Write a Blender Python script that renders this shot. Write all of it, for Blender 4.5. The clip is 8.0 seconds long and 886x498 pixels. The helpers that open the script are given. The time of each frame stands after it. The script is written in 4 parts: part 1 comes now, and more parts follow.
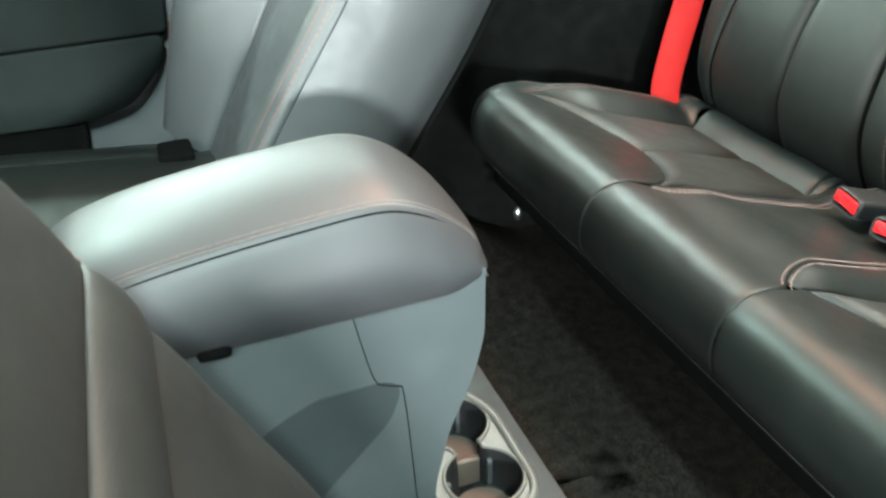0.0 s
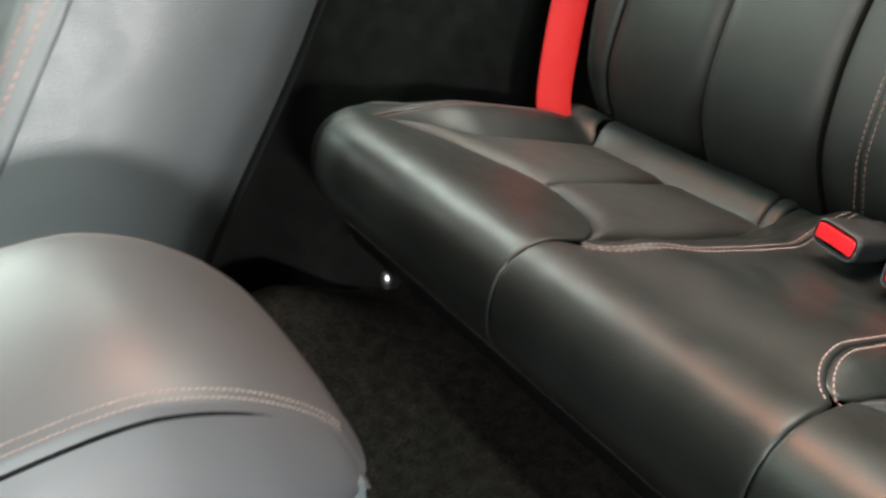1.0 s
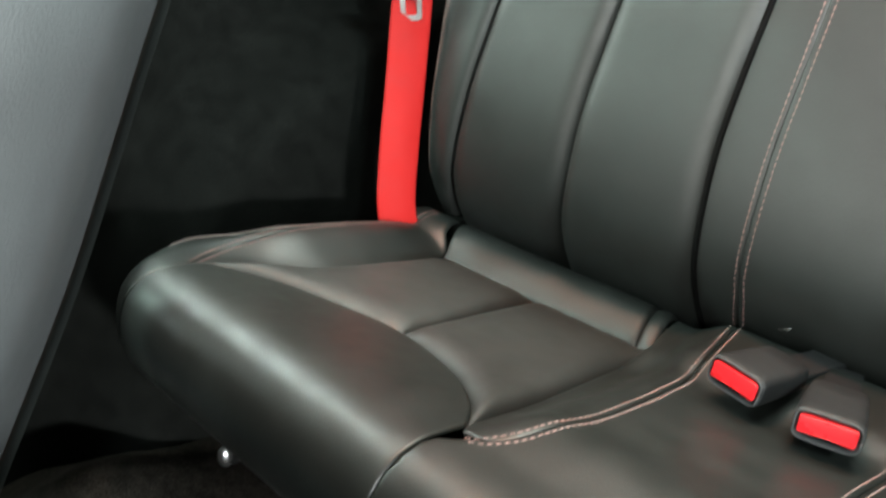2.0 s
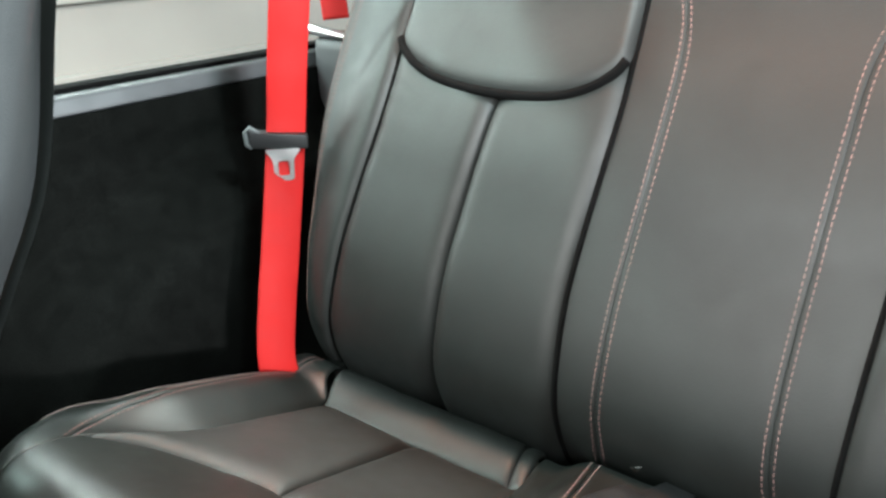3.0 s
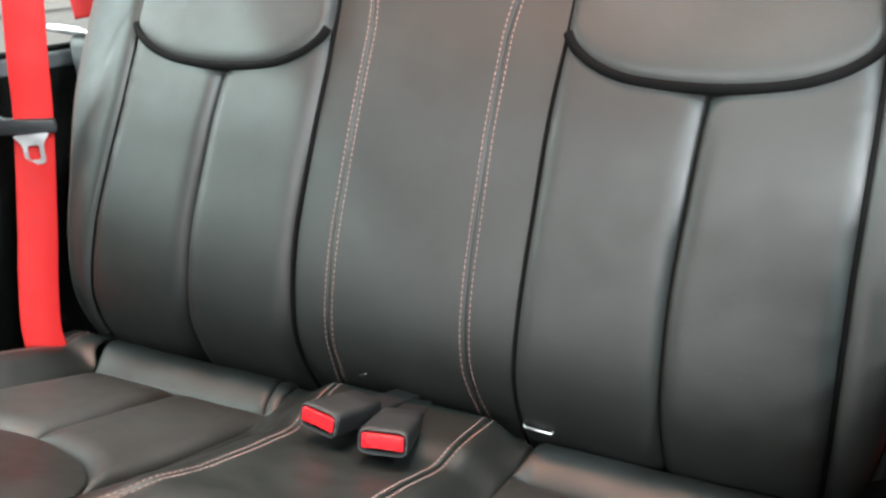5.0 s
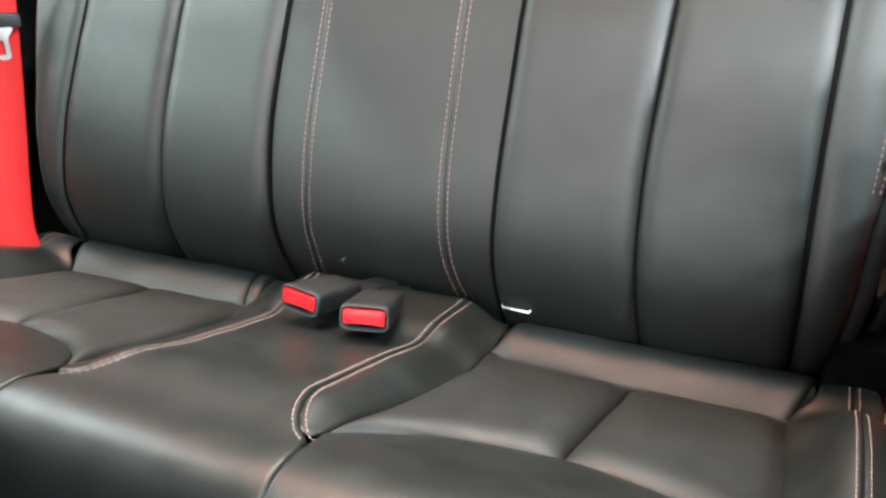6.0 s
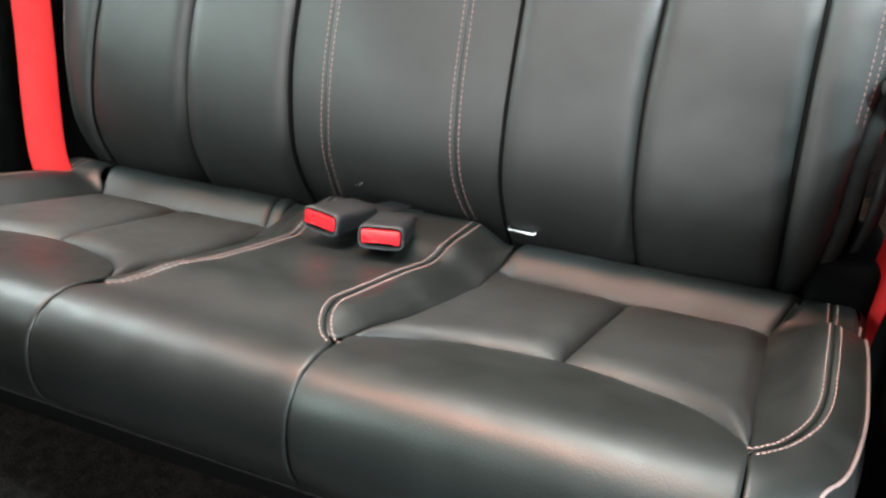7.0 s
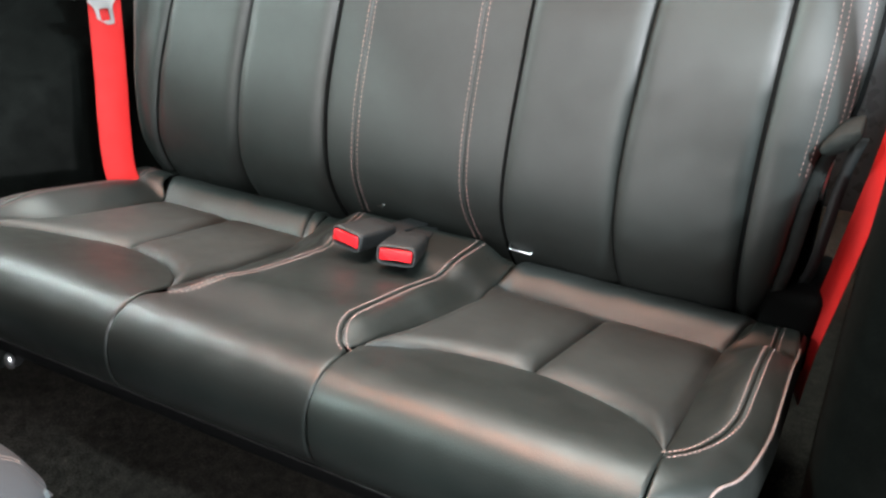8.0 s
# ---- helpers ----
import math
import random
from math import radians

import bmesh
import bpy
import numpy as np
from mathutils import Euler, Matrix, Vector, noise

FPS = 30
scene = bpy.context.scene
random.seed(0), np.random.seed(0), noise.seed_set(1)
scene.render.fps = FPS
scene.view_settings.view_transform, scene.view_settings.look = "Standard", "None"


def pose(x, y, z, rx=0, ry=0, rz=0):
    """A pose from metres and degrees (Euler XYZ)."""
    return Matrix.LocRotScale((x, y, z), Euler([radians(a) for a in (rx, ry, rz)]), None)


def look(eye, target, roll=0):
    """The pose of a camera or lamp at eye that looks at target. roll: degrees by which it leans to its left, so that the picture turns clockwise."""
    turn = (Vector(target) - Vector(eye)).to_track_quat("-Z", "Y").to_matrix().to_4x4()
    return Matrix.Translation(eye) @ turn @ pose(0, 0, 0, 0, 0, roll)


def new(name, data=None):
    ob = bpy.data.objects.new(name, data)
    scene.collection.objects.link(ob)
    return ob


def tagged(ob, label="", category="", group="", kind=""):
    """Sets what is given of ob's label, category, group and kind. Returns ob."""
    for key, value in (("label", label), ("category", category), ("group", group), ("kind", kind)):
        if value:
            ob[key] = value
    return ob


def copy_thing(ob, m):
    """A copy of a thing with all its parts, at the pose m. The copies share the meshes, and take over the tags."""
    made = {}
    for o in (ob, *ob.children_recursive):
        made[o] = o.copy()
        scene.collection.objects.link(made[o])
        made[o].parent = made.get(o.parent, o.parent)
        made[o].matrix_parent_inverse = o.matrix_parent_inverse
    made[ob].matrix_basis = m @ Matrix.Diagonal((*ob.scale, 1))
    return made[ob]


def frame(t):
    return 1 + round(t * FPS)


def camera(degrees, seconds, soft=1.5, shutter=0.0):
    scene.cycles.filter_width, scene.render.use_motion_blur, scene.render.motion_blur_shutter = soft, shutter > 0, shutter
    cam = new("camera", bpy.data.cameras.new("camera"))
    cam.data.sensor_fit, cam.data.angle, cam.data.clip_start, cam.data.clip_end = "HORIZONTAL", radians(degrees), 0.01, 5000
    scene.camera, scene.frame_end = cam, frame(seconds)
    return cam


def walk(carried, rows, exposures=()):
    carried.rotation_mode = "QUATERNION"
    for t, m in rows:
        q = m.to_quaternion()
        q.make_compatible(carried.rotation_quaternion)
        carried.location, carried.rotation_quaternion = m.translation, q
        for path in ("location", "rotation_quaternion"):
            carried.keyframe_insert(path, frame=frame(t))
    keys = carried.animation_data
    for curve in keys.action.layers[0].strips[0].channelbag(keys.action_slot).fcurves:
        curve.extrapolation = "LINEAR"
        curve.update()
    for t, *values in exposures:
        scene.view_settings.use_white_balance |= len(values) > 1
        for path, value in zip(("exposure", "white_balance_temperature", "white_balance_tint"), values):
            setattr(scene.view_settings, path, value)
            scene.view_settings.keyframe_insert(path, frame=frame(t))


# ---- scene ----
import functools
from mathutils.bvhtree import BVHTree

cam = camera(55.3, 8.0, soft=2.5, shutter=0.25)
PATH = [
    (0, (0.620, -0.306, 0.747), (-0.351, 0.038, 0.131), -2.4),
    (0.5, (0.458, -0.266, 0.716), (-0.491, 0.127, 0.096), -2.1),
    (1, (0.328, -0.183, 0.643), (-0.560, 0.350, 0.036), -2.2),
    (1.5, (0.238, -0.126, 0.633), (-0.567, 0.525, 0.026), -1.6),
    (2, (0.191, -0.097, 0.678), (-0.568, 0.634, 0.104), -1.5),
    (2.2, (0.194, -0.089, 0.706), (-0.556, 0.670, 0.158), -1.8),
    (3.3, (0.259, -0.095, 0.749), (-0.408, 0.805, 0.318), -0.7),
    (3.5, (0.286, -0.100, 0.743), (-0.363, 0.815, 0.315), -0.8),
    (4, (0.335, -0.116, 0.738), (-0.262, 0.833, 0.309), -2.0),
    (4.5, (0.382, -0.129, 0.730), (-0.167, 0.850, 0.305), -2.1),
    (4.7, (0.393, -0.137, 0.723), (-0.138, 0.853, 0.301), -2.0),
    (5.8, (0.400, -0.161, 0.667), (-0.069, 0.835, 0.188), -2.1),
    (6, (0.401, -0.173, 0.657), (-0.059, 0.814, 0.154), -2.0),
    (6.5, (0.406, -0.194, 0.646), (-0.047, 0.772, 0.098), -1.7),
    (7, (0.421, -0.226, 0.674), (-0.033, 0.717, 0.087), -1.9),
    (7.5, (0.458, -0.265, 0.732), (-0.018, 0.657, 0.130), -2.3),
    (8, (0.512, -0.295, 0.790), (0.003, 0.599, 0.172), -2.2),
]
walk(cam, [(t, look(eye, target, roll)) for t, eye, target, roll in PATH],
     exposures=[(0, 1.32, 6250, -8), (0.5, 1.0, 6550, 1), (1.0, 0.94, 6700, 2), (1.5, 1.14, 6600, -2), (2.0, 1.20, 6450, -2), (3.5, 1.24, 6250, 3), (4.5, 1.27, 6260, 3.5), (6, 1.40, 6260, 4.5), (8, 1.47, 6240, 3.5)])

# ---------------------------------------------------------------- world and light
world = bpy.data.worlds.new("showroom_air")
world.use_nodes = True
scene.world = world
world.node_tree.nodes["Background"].inputs[0].default_value = (0.86, 0.93, 1.0, 1)
world.node_tree.nodes["Background"].inputs[1].default_value = 0.004
scene.view_settings.exposure = 0.0


def area_lamp(name, eye, target, sx, sy, watts, colour):
    lamp = bpy.data.lights.new(name, "AREA")
    lamp.shape, lamp.size, lamp.size_y, lamp.energy, lamp.color = "RECTANGLE", sx, sy, watts, colour
    ob = new(name, lamp)
    ob.matrix_world = look(eye, target)
    return ob


# unseen sources, set so the added rails cast slanting edges on the backrest
area_lamp("ceiling_lamp_door_side", (2.25, -0.7, 3.05), (0.0, 0.1, 0.3), 0.2, 0.2, 34, (0.84, 0.96, 1.0))
area_lamp("ceiling_lamp_door_side_outer", (3.05, -0.7, 3.08), (0.0, 0.2, 0.3), 0.2, 0.2, 100, (0.84, 0.96, 1.0))
area_lamp("ceiling_lamp_far", (-2.65, -1.5, 3.0), (0.0, 0.3, 0.4), 0.16, 0.16, 76, (0.80, 1.0, 0.95))
# two unseen overhead fills, powered to match the brightness of the bench
area_lamp("ceiling_lamp_bench", (0.0, 0.5, 3.1), (0.0, 0.3, 0.0), 1.2, 0.6, 22, (0.94, 1.0, 0.96))
area_lamp("ceiling_lamp_rear", (0.0, 1.9, 3.1), (0.0, 0.3, 0.3), 1.2, 0.6, 72, (0.94, 1.0, 0.96))
# unseen light added for the pale highlight along the cushion's nose
area_lamp("strip_lamp_left", (-2.4, 0.85, 2.40), (0.0, 0.2, 0.3), 1.0, 0.3, 37, (0.90, 1.0, 0.98))
# weak unseen overhead fill added for the carpet by the console
area_lamp("ceiling_lamp_near", (0.5, -0.45, 2.95), (0.2, -0.1, 0.0), 0.7, 0.5, 6, (0.94, 1.0, 0.97))
# unseen warm light added for the orange highlight on cushion nose and lid
area_lamp("hanging_lamp_warm", (-0.46, 0.70, 2.60), (0.1, 0.1, 0.3), 0.25, 0.25, 32, (1.0, 0.36, 0.20))
# left-hand fills added to whiten the lid's top; no window stands here
area_lamp("showroom_window", (-3.3, -1.5, 2.5), (0.0, 0.0, 0.5), 0.8, 1.0, 4, (0.82, 1.0, 0.98))
area_lamp("showroom_window_low", (-3.4, -0.5, 1.6), (0.0, -0.1, 0.4), 1.2, 0.8, 46, (0.88, 1.0, 0.98))
# unseen low source; direction follows the lid's shadow on the far seat
area_lamp("showroom_entrance", (3.4, -0.75, 0.92), (0.0, -0.2, 0.45), 0.4, 0.25, 134, (0.98, 0.95, 1.0))
# unseen front fills added to light the backrest evenly
area_lamp("showroom_front", (-0.2, -4.0, 1.85), (0.0, 0.5, 0.4), 3.2, 0.32, 140, (1.0, 0.96, 0.96))
area_lamp("showroom_front_side", (2.5, -3.5, 2.2), (0.0, 0.5, 0.4), 1.0, 1.0, 120, (1.0, 0.97, 0.96))
# unseen fill added to brighten the white wall outside the window
area_lamp("wall_lamp", (-2.3, 2.4, 2.9), (-3.6, 2.6, 0.4), 1.6, 0.3, 2, (1.0, 0.94, 0.90))


# ---------------------------------------------------------------- materials
def material(name, colour, rough, spec=0.5, metal=0.0, grain=0.0, grain_scale=900.0, mottle=0.12, mottle_scale=14.0,
             rough_var=0.08, coat=0.0, kind="noise", sheen=0.0, crease=0.0, fleck=0.0):
    m = bpy.data.materials.new(name)
    m.use_nodes = True
    nt = m.node_tree
    bsdf = nt.nodes["Principled BSDF"]
    tc = nt.nodes.new("ShaderNodeTexCoord")
    big = nt.nodes.new("ShaderNodeTexNoise")
    big.inputs["Scale"].default_value, big.inputs["Detail"].default_value = mottle_scale, 5
    nt.links.new(tc.outputs["Object"], big.inputs["Vector"])
    ramp = nt.nodes.new("ShaderNodeMapRange")
    ramp.inputs["From Min"].default_value, ramp.inputs["From Max"].default_value = 0.3, 0.7
    ramp.inputs["To Min"].default_value, ramp.inputs["To Max"].default_value = 1 - mottle, 1 + mottle
    nt.links.new(big.outputs["Fac"], ramp.inputs["Value"])
    fine = nt.nodes.new("ShaderNodeTexVoronoi" if kind == "voronoi" else "ShaderNodeTexNoise")
    fine.inputs["Scale"].default_value = grain_scale
    nt.links.new(tc.outputs["Object"], fine.inputs["Vector"])
    fine_out = fine.outputs["Distance"] if kind == "voronoi" else fine.outputs["Fac"]
    mul = nt.nodes.new("ShaderNodeMixRGB")
    mul.blend_type, mul.inputs[0].default_value = "MULTIPLY", 1.0
    mul.inputs[1].default_value = (*colour, 1)
    nt.links.new(ramp.outputs[0], mul.inputs[2])
    base = mul.outputs[0]
    if fleck:
        # single paler fibres
        dots = nt.nodes.new("ShaderNodeTexNoise")
        dots.inputs["Scale"].default_value, dots.inputs["Detail"].default_value, dots.inputs["Roughness"].default_value = 620, 2, 0.7
        nt.links.new(tc.outputs["Object"], dots.inputs["Vector"])
        pale = nt.nodes.new("ShaderNodeMapRange")
        pale.inputs["From Min"].default_value, pale.inputs["From Max"].default_value = 0.46, 0.72
        pale.inputs["To Min"].default_value, pale.inputs["To Max"].default_value = 0.75, 1 + fleck
        nt.links.new(dots.outputs["Fac"], pale.inputs["Value"])
        add = nt.nodes.new("ShaderNodeMixRGB")
        add.blend_type, add.inputs[0].default_value = "MULTIPLY", 1.0
        nt.links.new(base, add.inputs[1])
        nt.links.new(pale.outputs[0], add.inputs[2])
        base = add.outputs[0]
    nt.links.new(base, bsdf.inputs["Base Color"])
    rr = nt.nodes.new("ShaderNodeMapRange")
    rr.inputs["From Min"].default_value, rr.inputs["From Max"].default_value = 0.3, 0.7
    rr.inputs["To Min"].default_value, rr.inputs["To Max"].default_value = max(0.02, rough - rough_var), min(1, rough + rough_var)
    wear = nt.nodes.new("ShaderNodeTexNoise")
    wear.inputs["Scale"].default_value, wear.inputs["Detail"].default_value = mottle_scale * 2.7, 6
    nt.links.new(tc.outputs["Object"], wear.inputs["Vector"])
    nt.links.new(wear.outputs["Fac"], rr.inputs["Value"])
    nt.links.new(rr.outputs[0], bsdf.inputs["Roughness"])
    bsdf.inputs["Specular IOR Level"].default_value = spec
    bsdf.inputs["Metallic"].default_value = metal
    bsdf.inputs["Coat Weight"].default_value = coat
    if sheen:
        bsdf.inputs["Sheen Weight"].default_value = sheen
        bsdf.inputs["Sheen Roughness"].default_value = 0.5
    if grain:
        bump = nt.nodes.new("ShaderNodeBump")
        bump.inputs["Strength"].default_value, bump.inputs["Distance"].default_value = grain, 0.0006
        nt.links.new(fine_out, bump.inputs["Height"])
        nt.links.new(bump.outputs[0], bsdf.inputs["Normal"])
        if crease:
            # soft unevenness of stretched hide, some centimetres across
            soft = nt.nodes.new("ShaderNodeTexNoise")
            soft.inputs["Scale"].default_value, soft.inputs["Detail"].default_value, soft.inputs["Distortion"].default_value = 38, 3, 0.6
            nt.links.new(tc.outputs["Object"], soft.inputs["Vector"])
            wave = nt.nodes.new("ShaderNodeBump")
            wave.inputs["Strength"].default_value, wave.inputs["Distance"].default_value = 1.0, crease
            nt.links.new(soft.outputs["Fac"], wave.inputs["Height"])
            nt.links.new(wave.outputs[0], bump.inputs["Normal"])
    return m


LEATHER = material("black_leather", (0.0076, 0.0090, 0.0082), 0.42, 0.43, grain=0.17, grain_scale=700, kind="voronoi", mottle=0.12, rough_var=0.05, crease=0.0003)
LEATHER_SUEDE = material("black_smooth_leather", (0.0092, 0.0103, 0.0095), 0.55, 0.50, grain=0.17, grain_scale=800, kind="voronoi", mottle=0.14, rough_var=0.05, crease=0.0003)
VINYL = material("grey_vinyl", (0.052, 0.056, 0.058), 0.43, 0.5, grain=0.25, grain_scale=900, kind="voronoi", mottle=0.06)
PIPING = material("black_piping", (0.0022, 0.0022, 0.0022), 0.9, 0.08, grain=0.1)
PLASTIC = material("black_plastic", (0.010, 0.010, 0.0105), 0.55, 0.3, grain=0.15, grain_scale=1500)
CONSOLE = material("charcoal_console_plastic", (0.055, 0.063, 0.066), 0.5, 0.45, grain=0.3, grain_scale=1400, mottle=0.05)
# dark surround plastic; also stands in for shade on the console side
CONSOLE_DARK = material("dark_plastic_and_recess_shade", (0.026, 0.032, 0.034), 0.6, 0.4, grain=0.3, grain_scale=1400, mottle=0.05)
LID_VINYL = material("charcoal_lid_vinyl", (0.040, 0.040, 0.043), 0.48, 0.36, grain=0.05, grain_scale=800, kind="voronoi", mottle=0.06, rough_var=0.02)
CARPET = material("black_carpet", (0.0180, 0.0160, 0.0136), 0.97, 0.06, grain=1.0, grain_scale=520, mottle=0.35, mottle_scale=60, fleck=2.4)
TRIM = material("black_trim_carpet", (0.0042, 0.0045, 0.0041), 0.97, 0.02, grain=0.8, grain_scale=700, mottle=0.22, mottle_scale=40, fleck=0.8)
SEAL_DARK = material("dark_rubber", (0.020, 0.019, 0.018), 0.6, 0.3, mottle=0.1)
THREAD_RIM = material("grey_pink_thread", (0.13, 0.098, 0.092), 0.7, 0.3, mottle=0.2, mottle_scale=300)
BELT = material("red_belt_webbing", (0.33, 0.0085, 0.0085), 0.65, 0.16, grain=0.4, grain_scale=1200, mottle=0.06)
BUTTON = material("red_button_plastic", (0.66, 0.014, 0.022), 0.3, 0.5, mottle=0.03)
STITCH = material("pink_grey_thread", (0.265, 0.188, 0.176), 0.7, 0.3, mottle=0.2, mottle_scale=300)
STITCH_BACK = material("dusky_pink_thread", (0.215, 0.128, 0.118), 0.7, 0.3, mottle=0.2, mottle_scale=300)
STITCH_RED = material("dull_red_thread", (0.19, 0.095, 0.084), 0.7, 0.3, mottle=0.2, mottle_scale=300)
THREAD_LID = material("dull_brown_thread", (0.16, 0.125, 0.112), 0.7, 0.3, mottle=0.2, mottle_scale=300)
CHROME = material("chrome", (0.80, 0.80, 0.81), 0.34, 0.5, metal=1.0, mottle=0.03)
BEZEL = material("silver_painted_plastic", (0.085, 0.084, 0.077), 0.42, 0.5, mottle=0.05)
CUP_MAT = material("brown_grey_rubber", (0.085, 0.066, 0.055), 0.6, 0.3, mottle=0.15)
SEAL = material("grey_rubber", (0.055, 0.057, 0.06), 0.55, 0.4, mottle=0.1)
GREY_TRIM = material("grey_plastic_trim", (0.085, 0.091, 0.093), 0.55, 0.4, grain=0.2, grain_scale=1200, rough_var=0.03)
DOOR = material("black_door_plastic", (0.0062, 0.0086, 0.0078), 0.80, 0.12, grain=0.3, grain_scale=900, rough_var=0.03)
WHITE_WALL = material("white_painted_panel", (0.38, 0.36, 0.337), 0.6, 0.3, mottle=0.04, mottle_scale=2.0)
GREY_WALL = material("grey_wall_paint", (0.17, 0.17, 0.165), 0.7, 0.3, mottle=0.04, mottle_scale=1.0)
SHOW_FLOOR = material("grey_floor_tile", (0.12, 0.12, 0.12), 0.35, 0.5, mottle=0.10, mottle_scale=1.5)
CEIL = material("ceiling_paint", (0.12, 0.12, 0.12), 0.8, 0.3, mottle=0.03, mottle_scale=1.0)
FELT = material("grey_felt", (0.017, 0.018, 0.0175), 0.95, 0.1, grain=0.6, grain_scale=700, mottle=0.2, mottle_scale=90)
BODY = material("dark_body_paint", (0.05, 0.052, 0.055), 0.3, 0.5, mottle=0.03)


# ---------------------------------------------------------------- mesh helpers
def thing(name, label, category, group="", kind=""):
    ob = new(name)
    ob.empty_display_size = 0.05
    return tagged(ob, label, category, group, kind)


def finish(name, bm, mat, smooth=True):
    bmesh.ops.recalc_face_normals(bm, faces=bm.faces)
    me = bpy.data.meshes.new(name)
    bm.to_mesh(me)
    bm.free()
    me.materials.append(mat)
    if smooth:
        for p in me.polygons:
            p.use_smooth = True
    return me


def part(name, bm, mat, parent=None, label="", smooth=True, kind=""):
    ob = new(name, finish(name, bm, mat, smooth))
    if parent is not None:
        ob.parent = parent
    if label or kind:
        tagged(ob, label, kind=kind)
    return ob


def smoothstep(a, b, x):
    t = min(1.0, max(0.0, (x - a) / (b - a)))
    return t * t * (3 - 2 * t)


def spline(pts, n):
    """n + 1 points, evenly spread along a Catmull-Rom line through pts."""
    P = [Vector(p) for p in pts]
    P = [P[0] * 2 - P[1]] + P + [P[-1] * 2 - P[-2]]
    dense = []
    for i in range(1, len(P) - 2):
        for k in range(24):
            t = k / 24
            a, b, c, d = P[i - 1], P[i], P[i + 1], P[i + 2]
            dense.append(0.5 * ((2 * b) + (c - a) * t + (2 * a - 5 * b + 4 * c - d) * t * t + (3 * b - a - 3 * c + d) * t ** 3))
    dense.append(P[-2])
    cum = [0.0]
    for a, b in zip(dense, dense[1:]):
        cum.append(cum[-1] + (b - a).length)
    out, k = [], 0
    for i in range(n + 1):
        s = cum[-1] * i / n
        while k < len(cum) - 2 and cum[k + 1] < s:
            k += 1
        f = (s - cum[k]) / max(1e-9, cum[k + 1] - cum[k])
        out.append(dense[k].lerp(dense[k + 1], min(1, max(0, f))))
    return out


def curve(xs, ys):
    """A smooth function through the given values."""
    n = len(xs)
    m = [(ys[min(i + 1, n - 1)] - ys[max(i - 1, 0)]) / (xs[min(i + 1, n - 1)] - xs[max(i - 1, 0)]) for i in range(n)]

    def f(x):
        x = min(xs[-1], max(xs[0], x))
        i = 0
        while i < n - 2 and x > xs[i + 1]:
            i += 1
        d = xs[i + 1] - xs[i]
        t = (x - xs[i]) / d
        return ((2 * t ** 3 - 3 * t * t + 1) * ys[i] + (t ** 3 - 2 * t * t + t) * d * m[i] + (3 * t * t - 2 * t ** 3) * ys[i + 1] + (t ** 3 - t * t) * d * m[i + 1])
    return f


def box(bm, lo, hi, bevel=0.0, seg=2):
    r = bmesh.ops.create_cube(bm, size=1)
    for v in r["verts"]:
        v.co = Vector([lo[i] + (v.co[i] + 0.5) * (hi[i] - lo[i]) for i in range(3)])
    if bevel:
        edges = list({e for v in r["verts"] for e in v.link_edges})
        bmesh.ops.bevel(bm, geom=edges, offset=bevel, segments=seg, affect="EDGES", profile=0.6)
    return bm


def tube(bm, pts, r, sides=8, close=True):
    """A round bar of radius r along pts."""
    pts = [Vector(p) for p in pts]
    rings = []
    for i, p in enumerate(pts):
        d = (pts[min(i + 1, len(pts) - 1)] - pts[max(i - 1, 0)]).normalized()
        a = d.orthogonal().normalized() if i == 0 else (rings_a - d * rings_a.dot(d)).normalized()
        rings_a = a
        b = d.cross(a)
        rings.append([bm.verts.new(p + (a * math.cos(k * 2 * math.pi / sides) + b * math.sin(k * 2 * math.pi / sides)) * r) for k in range(sides)])
    for A, B in zip(rings, rings[1:]):
        for k in range(sides):
            bm.faces.new((A[k], A[(k + 1) % sides], B[(k + 1) % sides], B[k]))
    if close:
        bm.faces.new(rings[0][::-1])
        bm.faces.new(rings[-1])
    return bm


def prism(bm, outline, lo, hi, axis="x", bevel=0.0, seg=2):
    """A solid from a 2D outline pulled along an axis."""
    def at(p, h):
        return {"x": (h, p[0], p[1]), "y": (p[0], h, p[1]), "z": (p[0], p[1], h)}[axis]
    a = [bm.verts.new(at(p, lo)) for p in outline]
    b = [bm.verts.new(at(p, hi)) for p in outline]
    n = len(outline)
    faces = [bm.faces.new(a[::-1]), bm.faces.new(b)]
    for i in range(n):
        faces.append(bm.faces.new((a[i], a[(i + 1) % n], b[(i + 1) % n], b[i])))
    if bevel:
        edges = list({e for f in faces[:2] for e in f.edges})
        bmesh.ops.bevel(bm, geom=edges, offset=bevel, segments=seg, affect="EDGES", profile=0.6)
    return bm


def round_outline(pts, r, n=5):
    """Rounds the corners of a 2D outline."""
    out, m = [], len(pts)
    for i in range(m):
        p, a, b = Vector(pts[i]), Vector(pts[i - 1]), Vector(pts[(i + 1) % m])
        ra = min(r, (a - p).length * 0.45)
        rb = min(r, (b - p).length * 0.45)
        s, e = p + (a - p).normalized() * ra, p + (b - p).normalized() * rb
        for k in range(n + 1):
            t = k / n
            out.append(tuple(s * (1 - t) ** 2 + p * 2 * t * (1 - t) + e * t * t))
    return out


def roll(t):
    t = min(1.0, max(0.0, t))
    return math.sqrt(1 - (1 - t) ** 2)


def spread(n):
    """0 to 1, closer together at both ends."""
    return [0.5 - 0.5 * math.cos(math.pi * (0.5 * i / n + 0.5 * (0.5 - 0.5 * math.cos(math.pi * i / n)))) for i in range(n + 1)]


def surface_normal(f, p):
    e = 0.002
    a = (f(p[0] + e, p[1]) - f(p[0] - e, p[1])).cross(f(p[0], p[1] + e) - f(p[0], p[1] - e))
    return a.normalized()


